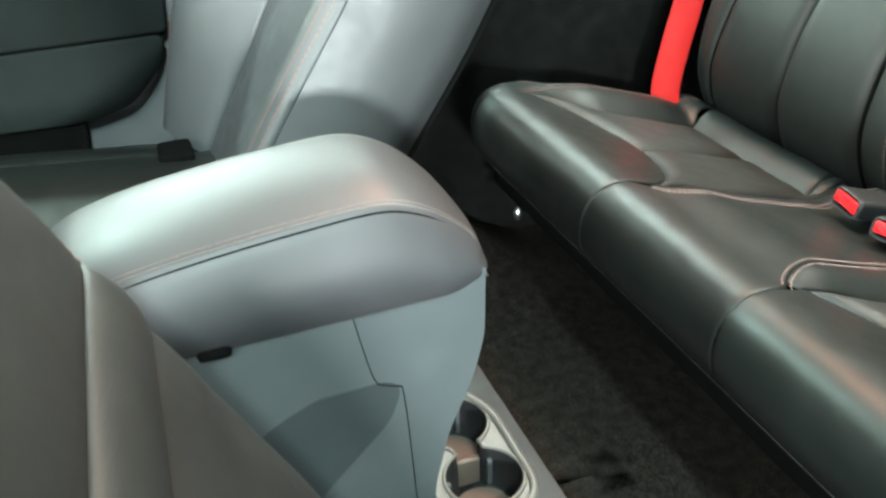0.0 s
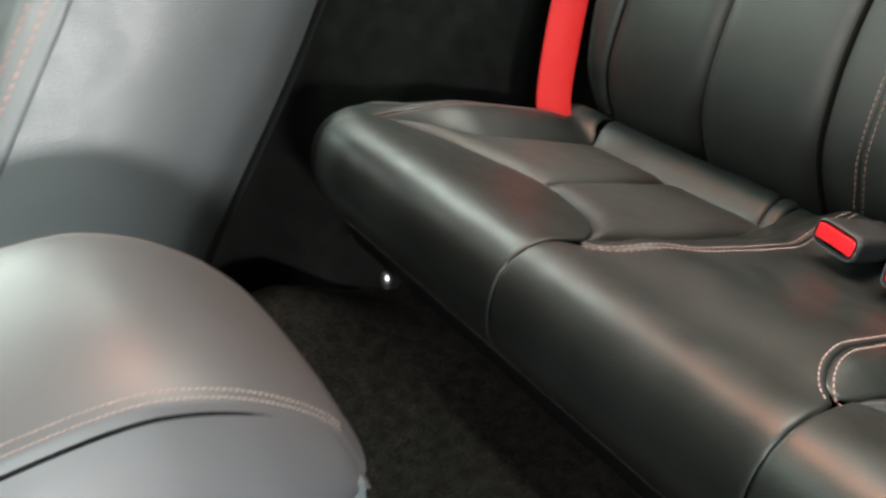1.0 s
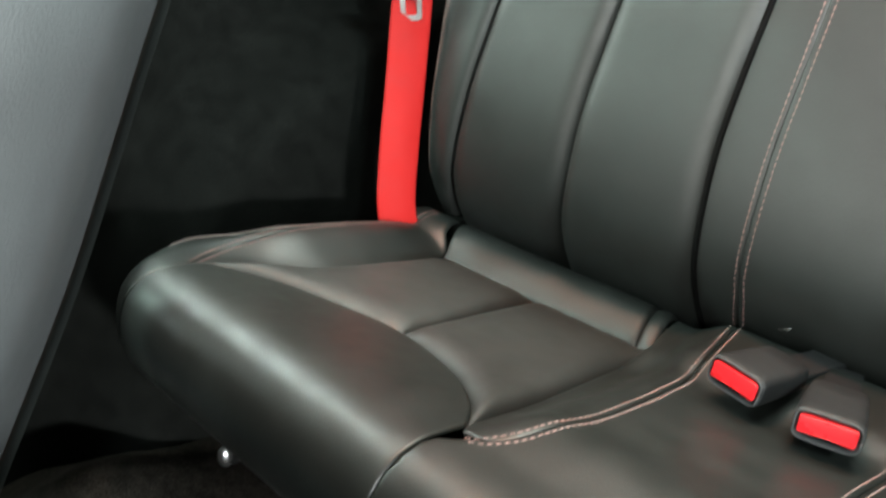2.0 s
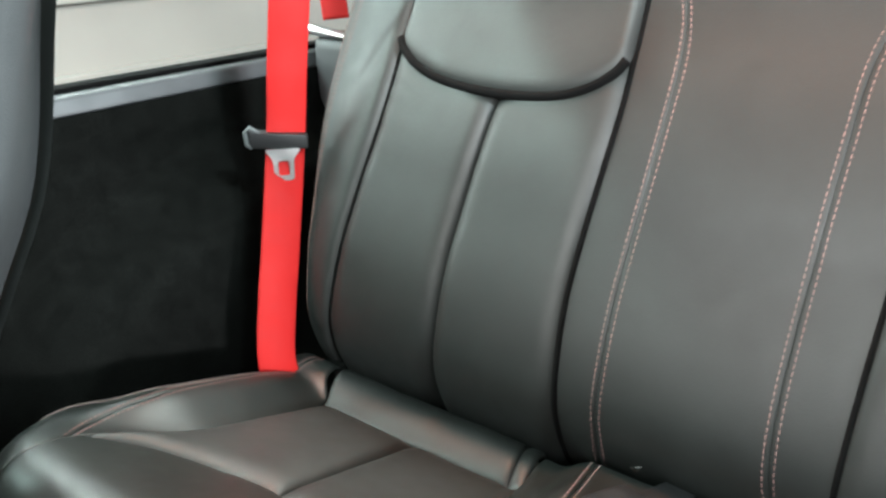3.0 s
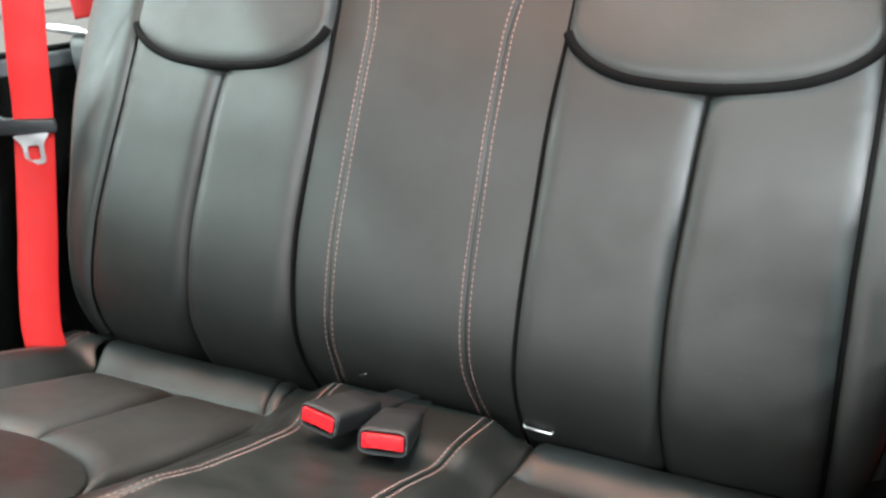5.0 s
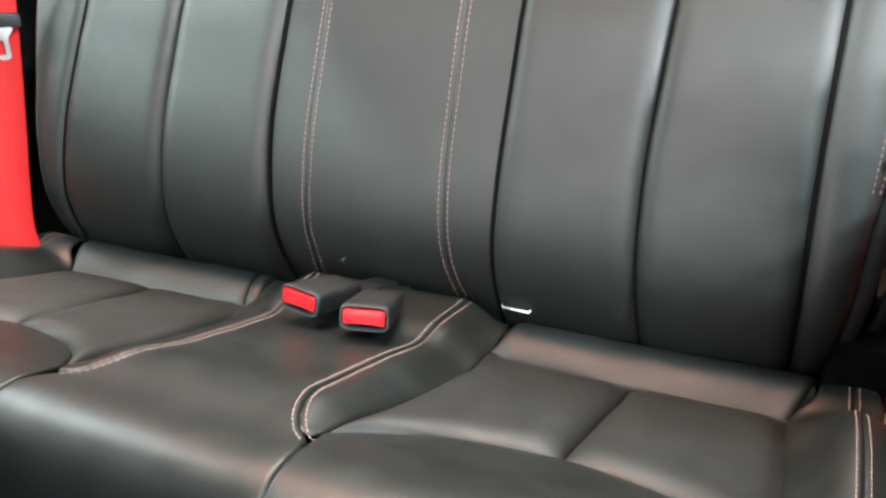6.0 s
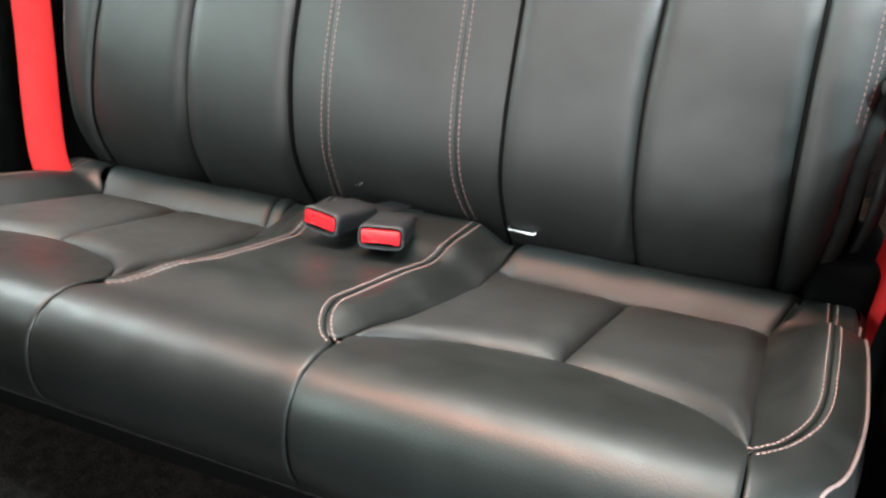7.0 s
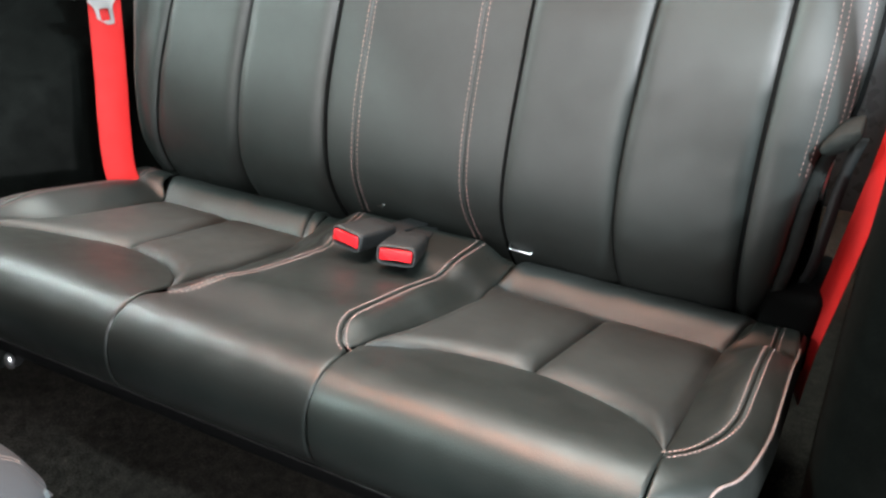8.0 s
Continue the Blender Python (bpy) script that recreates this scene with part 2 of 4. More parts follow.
def sewn(bm, f, A, B, puff, edge, nu=26, nv=26, sides=(1, 1, 1, 1), flip=1, wrinkle=0.0007, sink=0.003, pucker=0.0):
    """A padded panel on the surface f between the lines A and B: it swells between its seams. sides: whether it is sewn down
    at A, at B, at the start and at the end."""
    A, B = spline(A, 60), spline(B, 60)
    us, vs = spread(nu), spread(nv)
    LU = sum((a - b).length for a, b in zip(A, A[1:])) * 0.5 + sum((a - b).length for a, b in zip(B, B[1:])) * 0.5
    grid = []
    for u in us:
        a = A[int(u * 59.999)].lerp(A[int(u * 59.999) + 1], u * 60 - int(u * 59.999))
        b = B[int(u * 59.999)].lerp(B[int(u * 59.999) + 1], u * 60 - int(u * 59.999))
        LV = (a - b).length
        row = []
        for v in vs:
            p = a.lerp(b, v)
            g = 1.0
            for on, d in zip(sides, (v * LV, (1 - v) * LV, u * LU, (1 - u) * LU)):
                if on:
                    g *= roll(d / edge)
            q = f(p[0], p[1])
            nrm = surface_normal(f, p) * flip
            w = noise.noise(Vector((p[0] * 22, p[1] * 22, puff * 100))) + 0.5 * noise.noise(Vector((p[0] * 60, p[1] * 45, 3)))
            fold = pucker * math.exp(-(1 - v) * LV / 0.018) * noise.noise(Vector((u * LU * 95, v * LV * 12, puff * 50))) if pucker else 0.0
            row.append(bm.verts.new(q + nrm * (puff * g - sink * (1 - g) + (wrinkle * w + fold) * g)))
        grid.append(row)
    for i in range(nu):
        for j in range(nv):
            bm.faces.new((grid[i][j], grid[i + 1][j], grid[i + 1][j + 1], grid[i][j + 1]))
    return bm


def drop_on(tree, f, p, flip=1, far=0.06):
    """The point of the padded surface over p, and its normal."""
    nrm = surface_normal(f, p) * flip
    q = f(p[0], p[1])
    hit = tree.ray_cast(q + nrm * far, -nrm, far + 0.03)
    return (hit[0], nrm) if hit[0] is not None else (q, nrm)


def stitches(bm, tree, f, line, flip=1, length=0.0040, gap=0.0022, width=0.0009, height=0.0007):
    pts = spline(line, 400)
    cum = [0.0]
    for a, b in zip(pts, pts[1:]):
        cum.append(cum[-1] + (b - a).length)

    def at(s):
        k = min(len(cum) - 2, max(0, int(s / cum[-1] * 400)))
        t = (s - cum[k]) / max(1e-9, cum[k + 1] - cum[k])
        return pts[k].lerp(pts[k + 1], t)
    s = 0.0
    while s + length < cum[-1]:
        a, na = drop_on(tree, f, at(s), flip)
        b, nb = drop_on(tree, f, at(s + length), flip)
        d = (b - a)
        if d.length > 1e-5 and d.length < 0.012:
            side = d.normalized().cross(na).normalized() * width * 0.5
            up = na * height
            low = [bm.verts.new(x) for x in (a - side, a + side, b + side, b - side)]
            top = [bm.verts.new(x) for x in (a - side * 0.6 + up * 0.7 + d * 0.12, a + side * 0.6 + up * 0.7 + d * 0.12, b + side * 0.6 + up * 0.7 - d * 0.12, b - side * 0.6 + up * 0.7 - d * 0.12)]
            bm.faces.new(top)
            for k in range(4):
                bm.faces.new((low[k], low[(k + 1) % 4], top[(k + 1) % 4], top[k]))
        s += length + gap
    return bm


def shifted(line, dx, ds=0.0):
    """The line moved to its side by dx."""
    out = []
    P = [Vector(p) for p in line]
    for i, p in enumerate(P):
        d = (P[min(i + 1, len(P) - 1)] - P[max(0, i - 1)]).normalized()
        out.append(p + Vector((-d[1], d[0])) * dx)
    return out


def mirrored(line):
    return [(-p[0], p[1]) for p in line]


def tree_of(objects):
    bm = bmesh.new()
    for o in objects:
        bm.from_mesh(o.data)
    t = BVHTree.FromBMesh(bm)
    bm.free()
    return t


# ---------------------------------------------------------------- showroom
def slab(name, lo, hi, mat, label, category, bevel=0.0):
    ob = part(name, box(bmesh.new(), lo, hi, bevel), mat, None, "", smooth=False)
    return tagged(ob, label, category, kind="structure")


GROUND = -0.55
slab("ground", (-6, -7, GROUND - 0.1), (6, 7, GROUND), SHOW_FLOOR, "grey polished showroom floor under the vehicle", "floor")
slab("ceiling", (-6, -7, 3.2), (6, 7, 3.3), CEIL, "grey painted showroom ceiling", "ceiling")
slab("wall_east", (6, -7, GROUND), (6.1, 7, 3.2), GREY_WALL, "plain grey showroom wall", "wall")
slab("wall_north", (-6, 7, GROUND), (6, 7.1, 3.2), GREY_WALL, "plain grey showroom wall", "wall")
slab("wall_south", (-6, -7.1, GROUND), (6, -7, 3.2), GREY_WALL, "plain grey showroom wall", "wall")
wall_w = tagged(new("wall_west"), "white painted wall with horizontal ledges outside the window", "wall", kind="structure")
part("panel", box(bmesh.new(), (-3.7, -7, GROUND), (-3.6, 7, 3.2)), WHITE_WALL, wall_w, smooth=False)
for z0, z1, d in ((0.01, 0.05, 0.05), (0.365, 0.40, 0.04)):
    part("ledge", box(bmesh.new(), (-3.6, -7, z0), (-3.6 + d, 7, z1), 0.008), WHITE_WALL, wall_w, smooth=False)

# ---------------------------------------------------------------- vehicle shell
bm = bmesh.new()
N = 90
rows = []
for j in range(61):
    y = -1.3 + 2.6 * j / 60
    row = []
    for i in range(N + 1):
        x = -0.72 + 1.44 * i / N
        z = 0.0015 * noise.noise(Vector((x * 9, y * 9, 0))) + 0.0008 * noise.noise(Vector((x * 60, y * 60, 4)))
        # a hump on the far side behind the front seat; the floor dips a little under the console's foot
        z -= 0.012 * smoothstep(0.22, 0.16, abs(x + 0.04)) * smoothstep(0.02, -0.03, y)
        z += 0.10 * math.exp(-(((x + 0.50) / 0.10) ** 2 + ((y - 0.07) / 0.12) ** 2))
        row.append(bm.verts.new((x, y, z)))
    rows.append(row)
for j in range(60):
    for i in range(N):
        bm.faces.new((rows[j][i], rows[j][i + 1], rows[j + 1][i + 1], rows[j + 1][i]))
bmesh.ops.solidify(bm, geom=bm.faces[:], thickness=0.02)
tagged(part("floor", bm, CARPET), "black cut-pile carpet on the footwell floor", "carpet", kind="structure")

shell = tagged(new("vehicle_body"), "dark open vehicle tub under and around the seats", "vehicle body", kind="structure")
part("underbody", box(bmesh.new(), (-0.80, -1.6, -0.16), (0.80, 1.45, -0.05), 0.02), BODY, shell)
part("tailgate", box(bmesh.new(), (-0.74, 1.32, -0.05), (0.74, 1.40, 0.55), 0.015), BODY, shell)
# unseen block; its height keeps low front light off the lower backrest
part("dash_panel", box(bmesh.new(), (-0.74, -1.50, -0.05), (0.74, -1.25, 0.900), 0.05, 4), PLASTIC, shell)


def side_trim(sign, name, label):
    """Carpeted quarter panel with the wheel house swelling into the cabin below the window sill."""
    t = tagged(new(name), label, "side trim", kind="structure")
    bm = bmesh.new()
    ny, nz = 70, 46
    y0, y1 = (0.02, 1.32) if sign < 0 else (0.20, 1.32)
    rows = []
    for j in range(ny + 1):
        y = y0 + (y1 - y0) * j / ny
        row = []
        for k in range(nz + 1):
            z = 0.53 * k / nz
            x = 0.66 + 0.05 * (z / 0.53)
            # wheel house: an arch over the wheel, standing out from the panel
            d = math.hypot((y - 0.74) / 0.68, z / 0.485)
            x -= 0.095 * smoothstep(1.0, 0.84, d)
            x += 0.0015 * noise.noise(Vector((y * 30, z * 30, sign)))
            row.append(bm.verts.new((sign * x, y, z)))
        rows.append(row)
    for j in range(ny):
        for k in range(nz):
            bm.faces.new((rows[j][k], rows[j + 1][k], rows[j + 1][k + 1], rows[j][k + 1]))
    part("lining", bm, TRIM, t)
    part("outer_skin", box(bmesh.new(), (min(sign * 0.735, sign * 0.76), y0, -0.05), (max(sign * 0.735, sign * 0.76), y1, 0.53), 0.004), BODY, t)
    return t


left_trim = side_trim(-1, "wall_left", "black carpeted quarter trim with rounded wheel house below the window")
part("sill_cap", prism(bmesh.new(), round_outline([(-0.715, 0.528), (-0.765, 0.528), (-0.765, 0.55), (-0.722, 0.55)], 0.006), 0.0, 1.32, "y"), SEAL, left_trim, "grey rubber window seal")
part("seal_lip", box(bmesh.new(), (-0.775, 0.0, 0.550), (-0.745, 1.32, 0.556), 0.002), PIPING, left_trim)
side_trim(1, "wall_right", "black carpeted quarter trim beside the rear bench")

# open top; unseen rails added over the rear seats cast slanting shadow edges
roof = tagged(new("roof"), "unseen black rails added over the rear bench to cast its shadow edges", "roof", kind="structure")
part("roof_rail", prism(bmesh.new(), [(-0.700, 1.085), (-0.62, 1.115), (-0.44, 1.13), (-0.44, 1.155), (-0.63, 1.145), (-0.715, 1.10)], -0.25, 1.38, "y"), TRIM, roof, smooth=False)
part("roof_rail", prism(bmesh.new(), [(0.50, 1.10), (0.66, 1.07), (0.735, 0.997), (0.75, 1.01), (0.67, 1.10), (0.50, 1.13)], -0.25, 1.38, "y"), TRIM, roof, smooth=False)
# posts and tie added only to carry the rails
for x in (-0.70, 0.70):
    part("rear_pillar", prism(bmesh.new(), round_outline([(x - 0.032, 1.305), (x + 0.032, 1.305), (x + 0.032, 1.375), (x - 0.032, 1.375)], 0.012), 0.50, 1.06, "z"), TRIM, roof)
part("cross_rail", box(bmesh.new(), (-0.70, 1.30, 1.02), (0.70, 1.38, 1.10), 0.02), TRIM, roof)

# door-pillar trim in front of the quarter panel on the door side
pillar = tagged(new("door_pillar"), "black carpeted trim at the edge of the door opening", "pillar trim", kind="structure")
bm = bmesh.new()
rows = []
for j in range(15):
    z = -0.02 + 0.66 * j / 14
    yf = 0.27 - 0.16 * smoothstep(0.15, 0.75, z) - 0.06 * smoothstep(0.5, 0.8, z)
    xin = 0.521 + 0.008 * abs(z - 0.35)
    ring = [(xin + 0.05, yf + 0.55), (xin + 0.004, yf + 0.50), (xin, yf + 0.28), (xin, yf + 0.06), (xin + 0.012, yf + 0.018), (xin + 0.05, yf), (0.70, yf - 0.01), (0.72, yf + 0.08), (0.72, yf + 0.5)]
    rows.append([bm.verts.new((x, y, -0.02 + (z + 0.02) * (1 - 0.34 * smoothstep(0.15, 0.50, y)))) for x, y in ring])
for A, B in zip(rows, rows[1:]):
    for k in range(len(A)):
        bm.faces.new((A[k], A[(k + 1) % len(A)], B[(k + 1) % len(A)], B[k]))
bm.faces.new(rows[-1])
part("lining", bm, TRIM, pillar)

# far door
door = tagged(new("door_1"), "closed black plastic door with armrest beyond the front seat", "door", kind="structure")
part("door_panel", box(bmesh.new(), (-0.76, -1.2, 0.02), (-0.70, -0.02, 0.62), 0.012, 3), GREY_TRIM, door, "pale grey lower door panel")
part("upper_panel", prism(bmesh.new(), round_outline([(-1.2, 0.4015), (-0.262, 0.4015), (-0.245, 0.62), (-1.2, 0.62)], 0.008), -0.70, -0.666, "x", 0.004, 3), DOOR, door)
part("armrest", prism(bmesh.new(), round_outline([(-1.2, 0.292), (-0.52, 0.289), (-0.40, 0.285), (-0.330, 0.302), (-0.288, 0.345), (-0.264, 0.398), (-1.2, 0.398)], 0.020, 6), -0.70, -0.663, "x", 0.005, 3), DOOR, door, "black padded lower door panel with a rounded rear end")
part("map_pocket", prism(bmesh.new(), round_outline([(-1.2, 0.14), (-0.42, 0.16), (-0.402, 0.286), (-1.2, 0.286)], 0.006), -0.70, -0.668, "x", 0.005), TRIM, door, "dark map pocket below the armrest")


# ---------------------------------------------------------------- rear bench
PROFILE = [(0.585, 0.170), (0.565, 0.196), (0.550, 0.214), (0.534, 0.2235), (0.516, 0.2215), (0.500, 0.2145), (0.488, 0.209), (0.455, 0.216), (0.40, 0.234), (0.34, 0.253), (0.295, 0.268), (0.25, 0.286),
           (0.21, 0.302), (0.18, 0.311), (0.155, 0.310), (0.137, 0.298), (0.127, 0.275), (0.126, 0.250), (0.134, 0.228), (0.150, 0.214), (0.18, 0.208), (0.24, 0.205)]
PROF = spline(PROFILE, 500)
PSTEP = sum((a - b).length for a, b in zip(PROF, PROF[1:])) / 500
PLEN = PSTEP * 500


@functools.lru_cache(None)
def S(y):
    """How far along the cushion's profile, from the back, its top lies at the depth y."""
    best = min(range(330), key=lambda i: abs(PROF[i][0] - y))
    return best * PSTEP


S_TOP = min(range(330), key=lambda i: -PROF[i][1]) * PSTEP


def S_face(z):
    """The same for the height z on the front face."""
    best = min(range(330, 470), key=lambda i: abs(PROF[i][1] - z))
    return best * PSTEP


S_FRONT = S_face(0.25)


def cushion(x, s):
    k = min(499.999, max(0.0, s / PSTEP))
    p = PROF[int(k)].lerp(PROF[int(k) + 1], k - int(k))
    y, z = p[0], p[1]
    a = max(0.0, (abs(x) - 0.39) / 0.10)
    w = smoothstep(S(0.30), S(0.17), s) if x < 0 else smoothstep(S(0.25), S_FRONT, s)
    y += w * 0.050 * min(a, 1.3) ** 2.6
    z -= 0.016 * a ** 3 * smoothstep(S(0.52), S(0.45), s)
    # the middle has no ramp: it runs straight back under the backrest, as a low plateau under the buckles
    if y > 0.42 and s < S(0.42):
        z += (0.229 - (y - 0.42) * 0.06 - z) * smoothstep(0.158, 0.128, abs(x - 0.002)) * smoothstep(0.42, 0.47, y)
    z += 0.020 * smoothstep(0.132, 0.090, abs(x - 0.006)) * smoothstep(S(0.19), S(0.27), s)
    if x < 0:      # the far end is a little wider, with a taller bolster
        z += 0.039 * smoothstep(0.405, 0.470, -x) * smoothstep(S(0.56), S(0.44), s) * smoothstep(S(0.16), S(0.33), s)
        x -= smoothstep(S(0.33), S(0.20), s) * (0.030 * smoothstep(0.30, 0.418, -x) - 0.012 * smoothstep(0.44, 0.494, -x))
    else:
        z += 0.050 * smoothstep(0.405, 0.470, x) * smoothstep(S(0.53), S(0.43), s) * smoothstep(S(0.16), S(0.42), s)
        # the near front corner is rounded in plan
        o = max(0.0, (x - 0.419) / 0.075)
        x -= o * (0.007 + 0.039 * smoothstep(S(0.32), S_FRONT + 0.02, s))
    return Vector((x, y, z))


bench = thing("rear_bench_seat", "black leather two-seat rear bench with pinkish contrast stitching", "rear bench")

EDGE_IN = [(0.142, S(0.488)), (0.136, S(0.40)), (0.128, S(0.30)), (0.121, S(0.222))]
SEAM_MID = [(0.092, S(0.535)), (0.082, S(0.44)), (0.077, S(0.36)), (0.078, S(0.29)), (0.086, S(0.243)), (0.100, S(0.217)), (0.115, S(0.203))]
ARC = [(0.121, S(0.222)), (0.147, S(0.252)), (0.195, S(0.280)), (0.270, S(0.294)), (0.344, S(0.276)), (0.386, S(0.252)), (0.418, S(0.212))]
ARC_A = [(0.121, S(0.222)), (0.147, S(0.252)), (0.195, S(0.280)), (0.270, S(0.294))]
ARC_B = [(0.270, S(0.294)), (0.344, S(0.276)), (0.386, S(0.252)), (0.418, S(0.212))]
REAR_A = [(0.142, S(0.488)), (0.18, S(0.487)), (0.23, S(0.486)), (0.279, S(0.485))]
REAR_B = [(0.279, S(0.485)), (0.33, S(0.485)), (0.38, S(0.485)), (0.414, S(0.485))]
EDGE_OUT = [(0.440, S(0.54)), (0.433, S(0.51)), (0.414, S(0.484)), (0.413, S(0.40)), (0.414, S(0.30)), (0.418, S(0.212))]
BOLSTER = [(0.468, S(0.535)), (0.468, S(0.445)), (0.467, S(0.404)), (0.465, S(0.353)), (0.461, S(0.310)), (0.454, S(0.273)), (0.443, S(0.241)), (0.431, S(0.219)), (0.419, S(0.202))]
BOLSTER_R = [(0.468, S(0.54)), (0.468, S(0.47)), (0.4665, S(0.394)), (0.4655, S(0.335)), (0.4645, S(0.298)), (0.459, S(0.267)), (0.448, S(0.239)), (0.434, S(0.219)), (0.417, S(0.204))]
RIM = [(0.488, S(0.545)), (0.494, S(0.505)), (0.494, S(0.43)), (0.494, S(0.33)), (0.494, S(0.25)), (0.494, S(0.19)), (0.494, S_TOP), (0.494, S_face(0.27)), (0.494, PLEN * 0.985)]
BOLSTER_DOWN = [(0.419, S_TOP), (0.421, S_face(0.27)), (0.421, PLEN * 0.985)]

cush_parts = []


def cpanel(name, A, B, puff, edge, mat, label="", **kw):
    ob = part(name, sewn(bmesh.new(), cushion, A, B, puff, edge, **kw), mat, bench, label)
    cush_parts.append(ob)
    return ob


FL = -1
SEAM_L, SEAM_R = [(-x + 0.008, q) for x, q in SEAM_MID], [(x + 0.006, q) for x, q in SEAM_MID]
LOW_IN = {1: 0.134, -1: 0.118}


def tail(side):
    """Seam over the nose, leaning slightly towards the door side."""
    a, b = S(0.222), PLEN * 0.985
    return [(side * (0.121 + (LOW_IN[side] - 0.121) * (q - a) / (b - a)), q) for q in (S(0.185), S_TOP, S_face(0.27), S_face(0.235), b)]


cpanel("centre_panel", SEAM_L + tail(-1), SEAM_R + tail(1), 0.0021, 0.0044, LEATHER, "plain black leather middle panel between the two places", nu=70, nv=40, flip=FL, sink=0.001)
for side in (1, -1):
    mm = (lambda q: q) if side == 1 else mirrored
    cpanel("inner_strip", (SEAM_R if side == 1 else SEAM_L)[:-1] + mm([(0.116, S(0.212))]), mm([(0.142, S(0.535))] + EDGE_IN), 0.0014, 0.0040, LEATHER, nu=44, nv=18, flip=FL, sink=0.0006)
    cpanel("seat_pad", mm(ARC_A), mm(REAR_A), 0.0105, 0.030, LEATHER_SUEDE, nu=34, nv=36, flip=FL)
    cpanel("seat_pad", mm(ARC_B), mm(REAR_B), 0.0105, 0.030, LEATHER_SUEDE, nu=34, nv=36, flip=FL)
    bolster = BOLSTER_R if side == 1 else mirrored(BOLSTER)
    # front roll: from the curved seam over the nose to the underside
    bottom = [(LOW_IN[side] if k == 0 else x, PLEN * 0.985) for k, (x, q) in enumerate(ARC)]
    cpanel("thigh_roll", mm(ARC), mm(bottom), 0.0022, 0.0044, LEATHER, nu=56, nv=64, flip=FL, sink=0.001)
    cpanel("side_bolster", mm(EDGE_OUT[:-1] + [(0.418, S(0.21))]), bolster, 0.0015, 0.0045, LEATHER, nu=52, nv=20, flip=FL, sink=0.0006)
    cpanel("outer_bolster", bolster + mm(BOLSTER_DOWN), mm(RIM), 0.0015, 0.0045, LEATHER, nu=90, nv=22, flip=FL, sink=0.0006)
    # the strip under the backrest; on the far side a short end piece is sewn on
    for x0, x1, t0, t1 in ((0.142, 0.414, 0.150, 0.440),) if side == 1 else ((0.142, 0.158, 0.150, 0.170), (0.158, 0.414, 0.170, 0.440)):
        cpanel("rear_strip", mm([(x0 + (x1 - x0) * k / 3, S(0.488 - 0.003 * k / 3)) for k in range(4)]), mm([(t0 + (t1 - t0) * k / 3, S(0.55)) for k in range(4)]),
               0.003, 0.008, LEATHER_SUEDE, nu=40, nv=14, flip=FL, sides=(1, 0, 1, 1), wrinkle=0.0014)
    # outer side wall of the cushion
    bm = bmesh.new()
    top = [cushion(side * 0.494, S(0.55) + (PLEN * 0.93 - S(0.55)) * k / 40) for k in range(41)]
    lo = [Vector((side * 0.486, p.y + (0.02 if p.y < 0.2 else 0), 0.205)) for p in top]
    tv = [bm.verts.new(p) for p in top]
    mv = [bm.verts.new((p.x + side * 0.006, p.y, (p.z + q.z) / 2)) for p, q in zip(top, lo)]
    lv = [bm.verts.new(p) for p in lo]
    for a, b in ((tv, mv), (mv, lv)):
        for k in range(40):
            bm.faces.new((a[k], a[k + 1], b[k + 1], b[k]))
    part("side_wall", bm, LEATHER, bench)
    # piping along the outer rim
    rim = [cushion(side * 0.494, S(0.505) + (S_face(0.25) - S(0.505)) * k / 60) + Vector((side * 0.001, 0, 0.0015)) for k in range(61)]
    part("rim_piping", tube(bmesh.new(), rim, 0.0013, 6), THREAD_RIM, bench, "thin stitched rim piping")

part("bottom_welt", tube(bmesh.new(), [cushion(-0.46 + 0.92 * k / 80, S_face(0.222)) + Vector((0, -0.0035, -0.0005)) for k in range(81)], 0.0008, 6), SEAL_DARK, bench, "thin welt along the lower front edge")
tree = tree_of(cush_parts)
for side in (1, -1):
    mm = (lambda q: q) if side == 1 else mirrored
    for off in (0.0045, -0.0045):
        part("stitching", stitches(bmesh.new(), tree, cushion, [tuple(p) for p in shifted(SEAM_R if side == 1 else SEAM_L, off)], FL), STITCH, bench, "pinkish thread stitches", kind="stuff")
        part("stitching", stitches(bmesh.new(), tree, cushion, [tuple(p) for p in shifted(BOLSTER_R if side == 1 else mirrored(BOLSTER), off)], FL), STITCH if side == 1 else STITCH_RED, bench, "pinkish thread stitches", kind="stuff")

# underframe, legs and floor bolts
part("cushion_pan", prism(bmesh.new(), round_outline([(0.17, 0.15), (0.18, 0.196), (0.50, 0.178), (0.58, 0.15)], 0.01), -0.47, 0.47, "x", 0.006), PIPING, bench, "black pan under the cushion")
for x in (-0.372, 0.372):
    part("leg", prism(bmesh.new(), round_outline([(0.345, 0.0), (0.405, 0.0), (0.395, 0.18), (0.35, 0.18)], 0.01), x - 0.02, x + 0.02, "x", 0.004), PIPING, bench)
    part("hinge_arm", prism(bmesh.new(), round_outline([(0.164, 0.140), (0.176, 0.138), (0.215, 0.185), (0.19, 0.19)], 0.004), x - 0.004, x + 0.004, "x", 0.001), PIPING, bench)
    bm = bmesh.new()
    bmesh.ops.create_uvsphere(bm, u_segments=14, v_segments=8, radius=0.011)
    for v in bm.verts:
        v.co = Vector((x + v.co.x * 0.6, 0.164 + v.co.y * 0.6, 0.150 + v.co.z))
    part("bolt", bm, CHROME, bench, "bright metal hinge bolt")
# black board added where only shade lies under the bench
part("kick_board", box(bmesh.new(), (-0.45, 0.315, 0.0), (0.45, 0.335, 0.17), 0.004), PIPING, bench)

